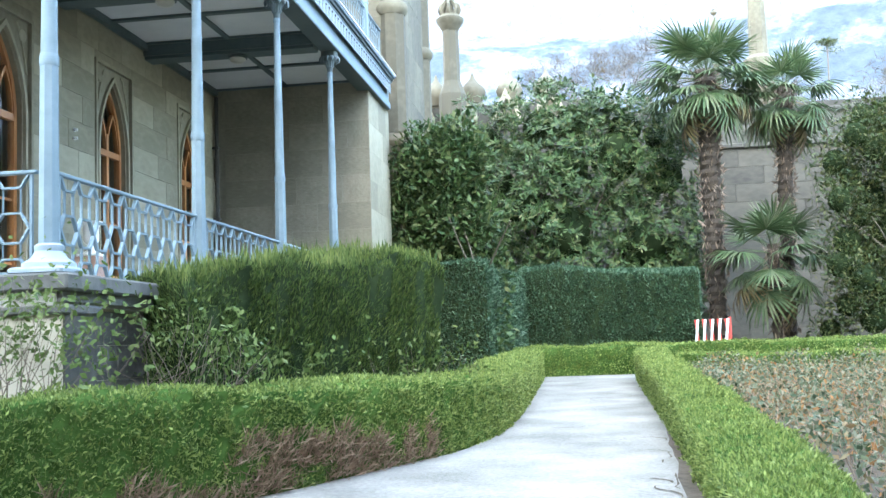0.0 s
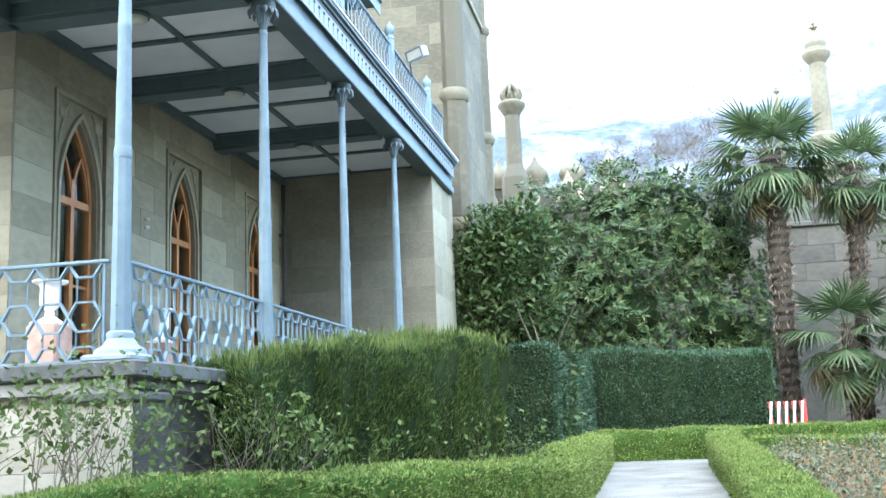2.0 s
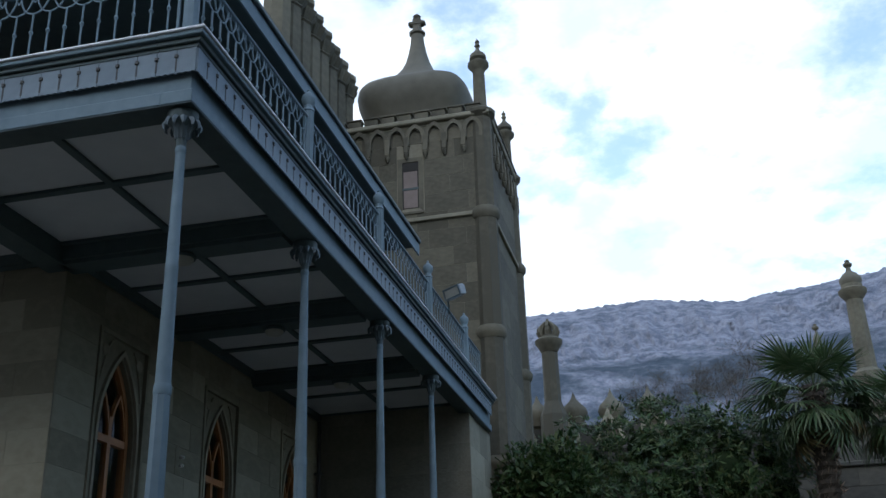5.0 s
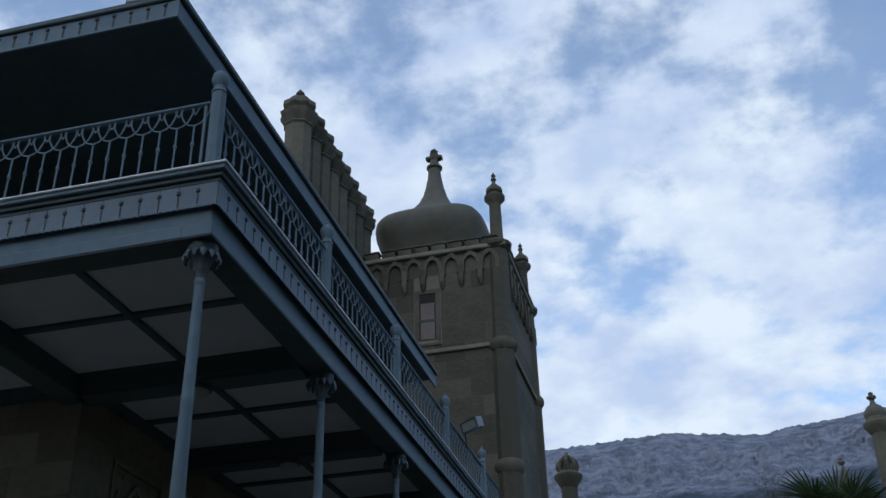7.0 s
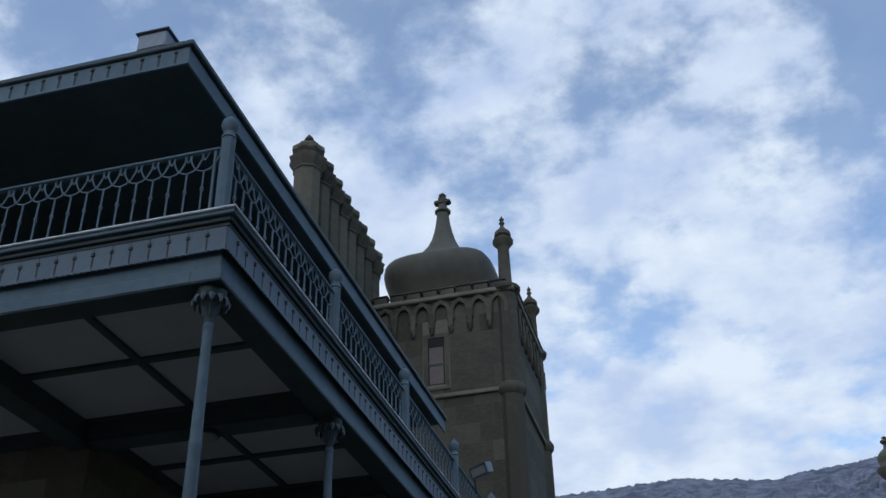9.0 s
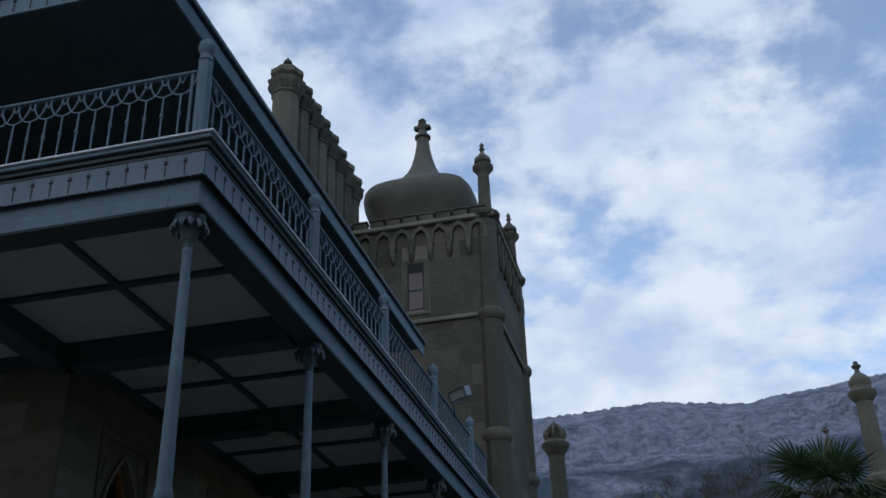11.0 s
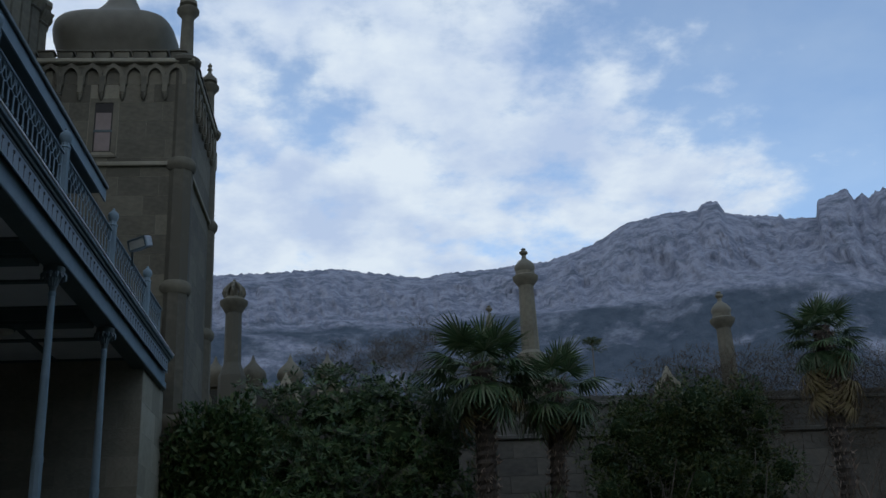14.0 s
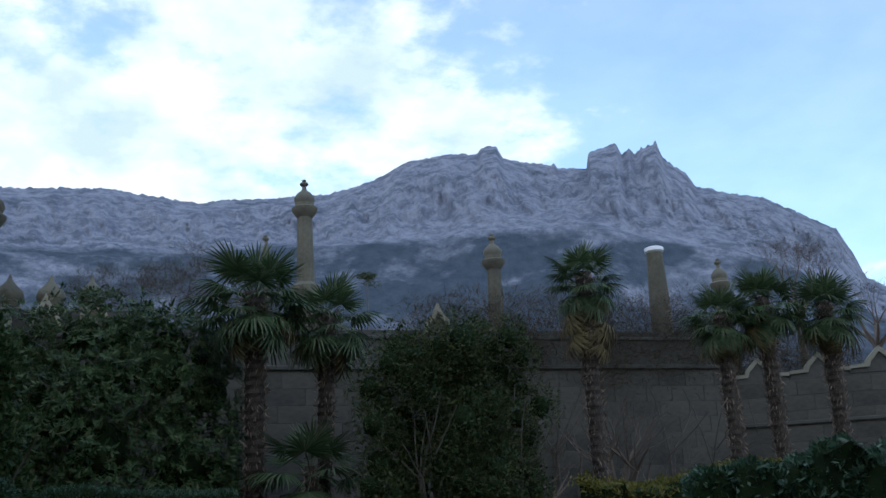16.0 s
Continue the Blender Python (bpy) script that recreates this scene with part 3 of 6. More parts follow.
ashlar(front_wall, "block", "y", YC, -13.0, XW, Z_FLOOR, 7.62, 0.47, 0.95, M_STONE, seed=5, out=-1)
end_wall = tagged(part("wall_end", Shape().box(XW - 0.4, YE, 0.3, -4.72, 24.9, 7.56).box(XW - 0.5, YE + 0.002, 7.56, -5.0, 24.9, 8.01), M_STONE_RENDER), "rough-faced beige sandstone end wall of the terrace", "wall", kind="structure")
ashlar(end_wall, "block", "y", YE, XW + 0.25, -4.72, Z_FLOOR - 0.4, 7.5, 0.62, 1.25, M_STONE_RENDER, seed=8, out=-1, proud=0.005, joint=0.004)
ashlar(end_wall, "block", "x", -4.72, YE + 0.02, 24.9, 1.0, 7.5, 0.62, 0.8, M_STONE, seed=9, proud=0.006)


def pointed_window(y, x=XW, at_z=0.0, half=W_HALF, base=W_BASE, spring=W_SPRING, apex=W_APEX, top=7.0):
    w = thing("window", "tall pointed french window in an orange-brown wooden frame", "window", "pointed windows of the house")
    inner = shifted(gothic(half, spring, apex, base), y)
    sur = square_round(inner, y - SUR, y + SUR, top, base)
    part("stone_surround", Shape().ribbon(inner, sur, "x", x - 0.30, x - 0.03), M_STONE_PLAIN, w, "carved sandstone surround with a pointed arch")
    # square label moulding and the arch's rib
    lab = [(y - SUR, base), (y - SUR, top), (y + SUR, top), (y + SUR, base)]
    lab2 = [(y - SUR + 0.06, base), (y - SUR + 0.06, top - 0.06), (y + SUR - 0.06, top - 0.06), (y + SUR - 0.06, base)]
    part("moulding", Shape().ribbon(lab, lab2, "x", x - 0.03, x + 0.035), M_STONE, w)
    rib = shifted(gothic(half + 0.09, spring, apex + 0.14, base), y)
    rib2 = shifted(gothic(half + 0.03, spring, apex + 0.05, base), y)
    part("arch_rib", Shape().ribbon(rib, rib2, "x", x - 0.03, x + 0.02), M_STONE, w)
    for s in (-1, 1):
        part("spandrel_knot", Shape().lathe([(0.02, 0), (0.085, 0.005), (0.10, 0.02), (0.07, 0.035), (0.03, 0.03)], n=12), M_STONE, w, smooth=True,
             at=Matrix.Translation((x - 0.028, y + s * 0.50, top - 0.30)) @ Matrix.Rotation(math.pi / 2, 4, "Y"))
        curl = [(y + s * (0.62 - 0.30 * q / 8), top - 0.12 - 0.75 * (1 - q / 8) ** 1.6) for q in range(9)]
        part("spandrel_scroll", Shape().chain([(x - 0.022, u, v) for u, v in curl], 0.022, 5), M_STONE, w)
    fx = x - 0.17
    out2 = shifted(gothic(half - 0.075, spring, apex - 0.12, base + 0.08), y)
    fr = part("wooden_frame", Shape().ribbon(inner, out2, "x", fx - 0.05, fx + 0.06).box(fx - 0.05, y - half, base, fx + 0.06, y + half, base + 0.10), M_WOOD, w)
    part("mullion", Shape().box(fx - 0.04, y - 0.045, base + 0.08, fx + 0.05, y + 0.045, spring + 0.35), M_WOOD, fr)
    part("transom", Shape().box(fx - 0.04, y - half + 0.05, spring - 0.06, fx + 0.055, y + half - 0.05, spring + 0.05), M_WOOD, fr)
    for s in (-1, 1):
        c = y + s * (half - 0.05) / 2
        lo = shifted(gothic((half - 0.05) / 2, spring + 0.05, spring + 0.75, spring), c)
        li = shifted(gothic((half - 0.05) / 2 - 0.045, spring + 0.05, spring + 0.67, spring), c)
        part("tracery", Shape().ribbon(lo, li, "x", fx - 0.03, fx + 0.04), M_WOOD, fr)
        for z in (3.25, 4.2):
            part("glazing_bar", Shape().box(fx - 0.02, c - 0.24, z - 0.018, fx + 0.03, c + 0.24, z + 0.018), M_WOOD, fr)
        g = Shape().box(fx - 0.008, c - 0.235, base + 0.1, fx + 0.0, c + 0.235, spring - 0.05)
        p = part("pane", g, M_GLASS, fr)
        p.visible_shadow = False
    g = [(u, v) for u, v in shifted(gothic(half - 0.08, spring, apex - 0.14, spring), y)]
    p = part("pane", Shape().slab(g, "x", fx - 0.010, fx - 0.002), M_GLASS, fr)
    p.visible_shadow = False
    part("curtain", Shape().box(fx - 0.26, y - half * 0.55, base, fx - 0.24, y + 0.02, spring + 0.2), M_CURTAIN, w, "white curtain behind the panes")
    return w


for wy in WINDOWS:
    pointed_window(wy)
# added rooms behind the panes; near-black walls paint their indoor shade
tagged(part("wall_room", Shape().box(XW - 3.6, YC + 0.6, 2.2, XW - 3.4, YE, 7.6).box(XW - 3.4, YC + 0.55, 2.2, XW - 0.5, YC + 0.6, 7.6).box(XW - 3.4, YE - 0.05, 2.2, XW - 0.5, YE, 7.6).box(XW - 3.4, YC + 0.6, 7.55, XW - 0.5, YE - 0.05, 7.6), M_ROOM_SHADE), "added room walls behind the windows, coloured near black as indoor shade", "wall", kind="structure")

# terrace
# floor doubles as a reflector for the wall and ceiling
tagged(part("floor", Shape().box(-16, YF - 0.35, 2.30, XP + 0.25, YC, Z_FLOOR).box(XW, YC, 2.30, XP + 0.25, YE, Z_FLOOR).box(XW - 3.4, YC + 0.6, 2.30, XW - 0.5, YE - 0.05, Z_FLOOR), M_BOUNCE_PAVING), "unseen terrace floor of grey stone paving, made pale to bounce light", "floor", kind="structure")
terrace = tagged(part("wall_terrace", Shape().box(-16, YF - 0.24, 0.2, XP - 0.1, YF + 0.2, 2.30).box(XP - 0.2, YF + 0.2, 0.2, XP + 0.15, YE, 2.30), M_PLINTH), "terrace base of pale sawn stone blocks", "wall", kind="structure")
ashlar(terrace, "block", "y", YF - 0.24, -12.5, XP - 0.32, 0.3, 2.28, 0.33, 0.75, M_PLINTH, seed=11, out=-1, proud=0.015)
# east blocks take the darker colour that paints this side's shade
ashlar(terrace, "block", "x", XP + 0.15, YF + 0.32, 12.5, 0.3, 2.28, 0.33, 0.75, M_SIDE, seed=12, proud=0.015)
pier = thing("stone_pier", "weathered stone pier at the terrace corner", "pier")
part("shaft", Shape().box(XP - 0.3, YF - 0.30, 0.2, XP + 0.28, YF + 0.30, 2.30, 0.015), M_PLINTH, pier)
# thin added slab whose dark colour gives the pier its shaded side
part("side_facing", Shape().box(XP + 0.282, YF - 0.285, 0.2, XP + 0.30, YF + 0.30, 2.22), M_SIDE, pier, "dark facing, weathered, with the side's shade in its colour")
part("neck", Shape().box(XP - 0.36, YF - 0.36, 2.22, XP + 0.33, YF + 0.36, 2.31, 0.02), M_SLAB, pier)
tagged(part("trim_coping", Shape().box(-16, YF - 0.40, 2.425, XP + 0.38, YF + 0.30, Z_CAP, 0.02).box(XP - 0.30, YF + 0.30, 2.425, XP + 0.38, YE, Z_CAP - 0.002, 0.02)
            .box(-16, YF - 0.33, 2.33, XP + 0.30, YF + 0.2, 2.42).box(XP - 0.2, YF + 0.2, 2.33, XP + 0.30, YE, 2.42), M_SLAB), "dark stone coping under the terrace railing", "trim", kind="structure")


# ---------------------------------------------------------------- iron verandah
def column_meshes():
    base = Shape().box(-0.26, -0.26, 0, 0.26, 0.26, 0.07, 0.02).lathe([(0.24, 0.07), (0.235, 0.11), (0.16, 0.16), (0.125, 0.22), (0.13, 0.24), (0.13, 0.27), (0.105, 0.29)], n=16)
    shaft = Shape().lathe([(0.096, 0.28), (0.090, 1.0), (0.084, 1.92)], n=16, lobes=8, depth=0.10)
    shaft.lathe([(0.083, 1.92), (0.088, 1.94), (0.088, 2.00), (0.080, 2.03)], n=16)
    shaft.lathe([(0.076, 2.03), (0.066, 3.0), (0.064, 3.20), (0.067, 3.215), (0.067, 3.25), (0.062, 3.265), (0.050, 4.60), (0.05, 4.68)], n=16)
    shaft.lathe([(0.052, 4.50), (0.060, 4.52), (0.060, 4.55), (0.052, 4.57)], n=16)
    bell = Shape().lathe([(0.05, 4.58), (0.058, 4.68), (0.085, 4.76), (0.14, 4.84), (0.165, 4.89), (0.165, 4.97), (0.14, 4.985)], n=20)
    petal = Shape()
    rows = [(0.056, 4.66, 0.014), (0.070, 4.73, 0.028), (0.110, 4.82, 0.036), (0.165, 4.865, 0.038), (0.190, 4.82, 0.028), (0.185, 4.77, 0.010)]
    vs = []
    for r, z, w in rows:
        vs += [(r, -w, z), (r + 0.02, 0, z + 0.012), (r, w, z), (r - 0.02, 0, z - 0.015)]
    fs = [(j * 4 + i, j * 4 + (i + 1) % 4, j * 4 + 4 + (i + 1) % 4, j * 4 + 4 + i) for j in range(5) for i in range(4)] + [(20, 21, 22, 23)]
    petal.add(vs, fs)
    return mesh_of("base", base, M_IRON_PALE, True), mesh_of("shaft", shaft, M_IRON, True), mesh_of("capital", bell, M_BEAM, True), mesh_of("petal", petal, M_BEAM2, True)


def build_columns():
    base, shaft, bell, petal = column_meshes()
    col = thing("iron_column", "slender blue-grey cast-iron column with a lotus capital", "column", "columns of the verandah", pose(XP, YF, Z_CAP))
    part("base", base, None, col, "pale blue stepped base")
    part("shaft", shaft, None, col)
    cap = part("capital", bell, None, col)
    pieces("petal", petal, cap, [Matrix.Rotation(2 * math.pi * i / 12, 4, "Z") for i in range(12)])
    for y in POSTS[1:]:
        copy_thing(col, pose(XP, y, Z_CAP))
    copy_thing(col, pose(-8.6, YF, Z_CAP))
    copy_thing(col, pose(-12.4, YF, Z_CAP))


build_columns()


def lower_motif(p, h):
    """One repeat of the lower railing: a hanger, stiles and a hexagon of flat bars."""
    r, s = 0.014, Shape()
    q = p / 2
    s.chain([(-q, 0, h - 0.03), (-q * 0.5, 0, h * 0.84), (q * 0.5, 0, h * 0.84), (q, 0, h - 0.03)], r, 4)
    for sg in (-1, 1):
        s.bar((sg * q * 0.5, 0, h * 0.84), (sg * q * 0.5, 0, h * 0.60), r * 0.62, n=4)
        s.bar((sg * q * 0.5, 0, h * 0.17), (sg * q * 0.5, 0, h * 0.32), r * 0.62, n=4)
    s.chain([(-q, 0, 0.03), (-q * 0.5, 0, h * 0.17), (q * 0.5, 0, h * 0.17), (q, 0, 0.03)], r, 4)
    s.chain([(-q, 0, h * 0.46), (-q * 0.5, 0, h * 0.60), (q * 0.5, 0, h * 0.60), (q, 0, h * 0.46), (q * 0.5, 0, h * 0.32), (-q * 0.5, 0, h * 0.32), (-q, 0, h * 0.46)], r, 4)
    s.v = [(x, y * 1.9, z) for x, y, z in s.v]
    return s


def upper_motif(p, h):
    """One repeat of the upper railing: hanging loop, knotted baluster and a half ring at the foot."""
    s, q = Shape(), p / 2
    top = [(q * 1.75 * math.cos(math.pi + math.pi * i / 8), 0, h - 0.03 + 0.27 * math.sin(math.pi + math.pi * i / 8)) for i in range(9)]
    s.chain(top, 0.012, 4)
    s.chain([(-q * 0.5, 0, h - 0.03), (0, 0, h - 0.14), (q * 0.5, 0, h - 0.03)], 0.009, 4)
    s.bar((0, 0, h - 0.30), (0, 0, 0.23), 0.013, n=6)
    s.lathe([(0.015, h * 0.5 - 0.03), (0.030, h * 0.5), (0.015, h * 0.5 + 0.03)], n=6)
    foot = [(q * 1.75 * math.cos(math.pi * i / 8), 0, 0.03 + 0.21 * math.sin(math.pi * i / 8)) for i in range(9)]
    s.chain(foot, 0.012, 4)
    return s


def railing(x0, y0, x1, y1, z, h, motif_mesh, period, label, group, rail_r):
    d = math.hypot(x1 - x0, y1 - y0)
    r = thing("railing", label, "railing", group, pose(x0, y0, z, 0, 0, math.degrees(math.atan2(y1 - y0, x1 - x0))))
    part("top_rail", Shape().box(0, -rail_r, h - 0.035, d, rail_r, h, 0.008), M_IRON, r)
    part("bottom_rail", Shape().box(0, -0.018, 0.02, d, 0.018, 0.05), M_IRON, r)
    for u in (0.06, d - 0.06):
        part("end_stile", Shape().box(u - 0.014, -0.014, 0, u + 0.014, 0.014, h - 0.03), M_IRON, r)
    n = max(1, round((d - 0.16) / period))
    w = (d - 0.16) / n
    pieces("motif", motif_mesh, r, [Matrix.Translation((0.08 + (i + 0.5) * w, 0, 0)) @ Matrix.Diagonal((w / period, 1, 1, 1)) for i in range(n)])
    return r


LOW = mesh_of("motif", lower_motif(0.335, 0.97), M_IRON)
UP = mesh_of("motif", upper_motif(0.22, 1.12), M_IRON)
ends = POSTS + [YE]
for a, b in zip(ends, ends[1:]):
    railing(XP, a + 0.11, XP, b - (0.11 if b < YE else 0.0), Z_CAP, 0.97, LOW, 0.335, "blue-grey iron terrace railing of linked hexagons", "terrace railings", 0.03)
railing(-8.49, YF, XP - 0.11, YF, Z_CAP, 0.97, LOW, 0.335, "blue-grey iron terrace railing of linked hexagons", "terrace railings", 0.03)
railing(-12.29, YF, -8.71, YF, Z_CAP, 0.97, LOW, 0.335, "blue-grey iron terrace railing of linked hexagons", "terrace railings", 0.03)

# balcony: beams, fascia and cornice
B_END = 24.6
balcony = thing("balcony", "blue-grey iron and timber balcony with a slotted valance board", "balcony")
part("architrave", Shape().box(XP - 0.16, YF - 0.22, 7.565, XP + 0.20, B_END, 7.72, 0.01).box(XP - 0.12, YF - 0.18, 7.72, XP + 0.16, B_END, 8.02)
     .box(-16, YF - 0.22, 7.567, XP - 0.16, YF + 0.14, 7.722, 0.01).box(-16, YF - 0.18, 7.72, XP - 0.12, YF + 0.10, 8.02), M_IRON, balcony)
part("soffit", Shape().box(XP - 0.15, YF + 0.14, 7.556, XP + 0.19, B_END, 7.566).box(-16, YF - 0.21, 7.556, XP + 0.19, YF + 0.13, 7.564), M_BEAM, balcony, "dark green soffit")
for k, (o, z0, z1) in enumerate([(0.255, 8.20, 8.25), (0.29, 8.25, 8.31), (0.335, 8.31, 8.365)]):
    part("cornice", Shape().box(XP - 0.2, YF - o, z0, XP + o, B_END, z1, 0.008).box(-16, YF - o, z0 + 0.002, XP - 0.2, YF + 0.2, z1 - 0.002, 0.008), M_BEAM if k < 2 else M_IRON, balcony)
part("deck_edge", Shape().box(XP - 0.3, YF - 0.36, 8.365, XP + 0.36, B_END, 8.40, 0.008).box(-16, YF - 0.36, 8.366, XP - 0.3, YF + 0.3, 8.399, 0.008), M_WHITE, balcony, "white lead edge of the deck")
part("deck", Shape().box(-16, YF - 0.1, 8.02, XP + 0.1, YC, 8.36).box(XW, YC, 8.02, XP + 0.1, B_END, 8.36), M_BEAM, balcony)
bd = Shape()
pw = 0.23
prof = [(0.004, 0.30), (0.004, 0.02)] + [(0.004 + (pw - 0.008) * i / 6, 0.0 + (0.014 if i % 2 else 0.0)) for i in range(7)] + [(pw - 0.004, 0.30)]
BOARD = mesh_of("valance_board", bd.slab(prof, "y", -0.012, 0.012), M_BOARD)
# near-black keyhole solid, laid on the board as the shade of a slit
SLOT = mesh_of("slot", Shape().box(-0.009, -0.006, 0.05, 0.009, 0.006, 0.20).lathe([(0.001, 0.199), (0.024, 0.20), (0.024, 0.235), (0.001, 0.236)], n=8), M_PIPE)
nb = int((B_END - YF + 0.2) / pw)
pieces("valance_board", BOARD, balcony, [pose(XP + 0.235, YF - 0.235 + pw * i, 7.905, 0, 0, 90) for i in range(nb)])
pieces("valance_board", BOARD, balcony, [pose(XP + 0.235 - pw * (i + 1), YF - 0.235, 7.905) for i in range(40)])
pieces("slot", SLOT, balcony, [pose(XP + 0.245, YF - 0.235 + pw * i, 7.90, 0, 0, 90) for i in range(1, nb)])
pieces("slot", SLOT, balcony, [pose(XP + 0.235 - pw * i, YF - 0.245, 7.90) for i in range(1, 40)])

# ceiling under the balcony: white panels in one mesh, dark beams below
cl = Shape()
cl.box(XW, YF + 0.1, 7.80, XP - 0.1, YE, 7.83).box(-16, YF + 0.1, 7.80, XW, YC, 7.83)
tagged(part("ceiling", cl, M_CEIL), "white boarded ceiling panels under the balcony", "ceiling", kind="structure")
BEAM_Y = [12.2, 15.52, 18.98]
for i, y in enumerate(BEAM_Y):
    tagged(part("trim_beam", Shape().box(XW, y - 0.24, 7.56, XP - 0.162, y + 0.24, 7.80).box(XW, y - 0.19, 7.50, XP - 0.162, y + 0.19, 7.562), M_BEAM), "dark green painted ceiling beam", "beam", kind="structure")
ribs = Shape()
ribs.box(-6.65, YF + 0.14, 7.755, -6.55, YE, 7.798)
edges = [YF + 0.14, 11.96, 12.44, 15.28, 15.76, 18.74, 19.22, YE]
for a, b in zip(edges[::2], edges[1::2]):
    m = (a + b) / 2
    ribs.box(XW, m - 0.06, 7.757, XP - 0.16, m + 0.06, 7.799)
    ribs.box(XW, b - 0.07, 7.757, XP - 0.16, b, 7.799)
    ribs.box(XW, a, 7.757, XP - 0.16, a + 0.05, 7.799)
ribs.box(XW, YC, 7.66, XW + 0.10, YE, 7.80)
ribs.box(-16, YC - 0.16, 7.62, XW, YC, 7.80)
for x in (-8.9, -10.2, -11.5):
    ribs.box(x - 0.06, YF + 0.14, 7.756, x + 0.06, YC, 7.797)
ribs.box(-16, 10.34, 7.757, -8.3, 10.46, 7.799)
tagged(part("trim_ribs", ribs, M_BEAM), "dark green ribs between the ceiling panels", "trim", kind="structure")
tagged(part("trim_corner_beam", Shape().box(XW - 0.3, YF + 0.14, 7.50, XW + 0.08, YC, 7.80), M_BEAM), "dark green painted corner beam", "beam", kind="structure")


def ceiling_lamp(x, y, z):
    t = thing("ceiling_lamp", "round ceiling lamp with a cream glass bowl", "lamp", "verandah ceiling lamps", pose(x, y, z))
    part("ring", Shape().lathe([(0.17, 0), (0.19, -0.03), (0.18, -0.06), (0.15, -0.06)], n=20), M_BEAM, t, smooth=True)
    part("bowl", Shape().lathe([(0.155, -0.055), (0.15, -0.09), (0.11, -0.13), (0.05, -0.15), (0.005, -0.152)], n=20), M_LAMP, t, smooth=True)


for y in BEAM_Y:
    ceiling_lamp(-6.5, y, 7.5)

# upper railing with posts
pst = Shape().lathe([(0.13, 0), (0.13, 0.05), (0.09, 0.08), (0.085, 0.16), (0.10, 0.18), (0.085, 0.20), (0.085, 1.26), (0.10, 1.27), (0.075, 1.32), (0.07, 1.38)], n=8)
ball = Shape().lathe([(0.07, 1.36), (0.09, 1.40), (0.108, 1.46), (0.095, 1.53), (0.05, 1.575), (0.025, 1.60), (0.03, 1.625), (0.005, 1.65)], n=14)
up = thing("balcony_post", "blue-grey iron balcony post with a ball finial", "post", "balcony posts", pose(XP, YF, 8.36))
part("shaft", pst, M_IRON, up)
part("finial", ball, M_IRON, up, smooth=True)
UPY = POSTS + [22.8]
for y in UPY[1:]:
    copy_thing(up, pose(XP, y, 8.36))
copy_thing(up, pose(-8.6, YF, 8.36))
for a, b in zip(UPY, UPY[1:] + [B_END]):
    railing(XP, a + 0.09, XP, b - 0.09, 8.40, 1.12, UP, 0.22, "blue-grey iron balcony railing with hanging loops", "balcony railings", 0.035)
railing(-8.51, YF, XP - 0.09, YF, 8.40, 1.12, UP, 0.22, "blue-grey iron balcony railing with hanging loops", "balcony railings", 0.035)
railing(-12.2, YF, -8.69, YF, 8.40, 1.12, UP, 0.22, "blue-grey iron balcony railing with hanging loops", "balcony railings", 0.035)

# canopy roof over the balcony
roof = thing("canopy_roof", "dark lead canopy roof with a slotted eaves board", "roof")
RX, RY, RE = -5.28, 8.47, 20.6
part("deck", Shape().slab([(RX, 10.98), (RX, 10.90), (XW - 0.3, 11.32), (XW - 0.3, 11.42)], "y", 11.6, RE).box(RX - 0.56, RY, 10.90, RX, 11.6, 10.982).slab([(RY, 10.985), (RY, 10.90), (YC + 0.3, 11.32), (YC + 0.3, 11.43)], "x", -16, RX - 0.5), M_ROOF, roof)
part("soffit", Shape().box(-16, RY + 0.05, 10.86, RX - 0.05, YC + 0.4, 10.89).box(XW - 0.3, YC + 0.4, 10.86, RX - 0.05, RE, 10.89), M_BEAM, roof)
part("gutter", Shape().box(RX - 0.06, RY - 0.05, 10.93, RX + 0.05, RE, 11.02, 0.015).box(-16, RY - 0.05, 10.931, RX - 0.06, RY + 0.06, 11.019, 0.015), M_BEAM, roof)
part("eaves_board", Shape().box(RX - 0.03, RY - 0.01, 10.66, RX, RE, 10.93).box(-16, RY - 0.01, 10.662, RX - 0.03, RY + 0.02, 10.928), M_IRON, roof)
# dark solids again paint the shaded slits of the eaves board
pieces("slot", SLOT, roof, [pose(RX - 0.18 - 0.23 * i, RY - 0.014, 10.65) for i in range(36)])
box = thing("metal_box", "grey sheet-metal box on the canopy roof", "box")
part("case", Shape().box(-6.02, 8.43, 11.02, -5.62, 8.76, 11.28, 0.015), M_METAL_GREY, box)
part("lid", Shape().box(-6.05, 8.40, 11.28, -5.59, 8.79, 11.31, 0.008), M_ROOF, box)
ashlar(front_wall, "block", "y", YC, -13.0, XW, 8.45, 10.85, 0.47, 0.95, M_STONE, [(-10.4, -9.2, 8.4, 10.8)], seed=15, out=-1)
ashlar(house_wall, "block", "x", XW, YC + 0.02, 20.5, 8.45, 10.85, 0.47, 0.95, M_STONE, seed=16)
updoor = thing("balcony_door", "orange-brown pointed balcony door, closed", "door")
o1 = shifted(gothic(0.55, 9.9, 10.75, 8.42), -9.8)
o2 = shifted(gothic(0.45, 9.9, 10.6, 8.52), -9.8)
part("frame", Shape().ribbon(o1, o2, "y", YC - 0.10, YC), M_WOOD, updoor)
part("leaf", Shape().slab(o2, "y", YC - 0.05, YC - 0.004), M_WOOD, updoor, "panelled wooden leaf")

# drain pipe in the corner
pipe = thing("drain_pipe", "thin dark drain pipe in the wall corner", "pipe")
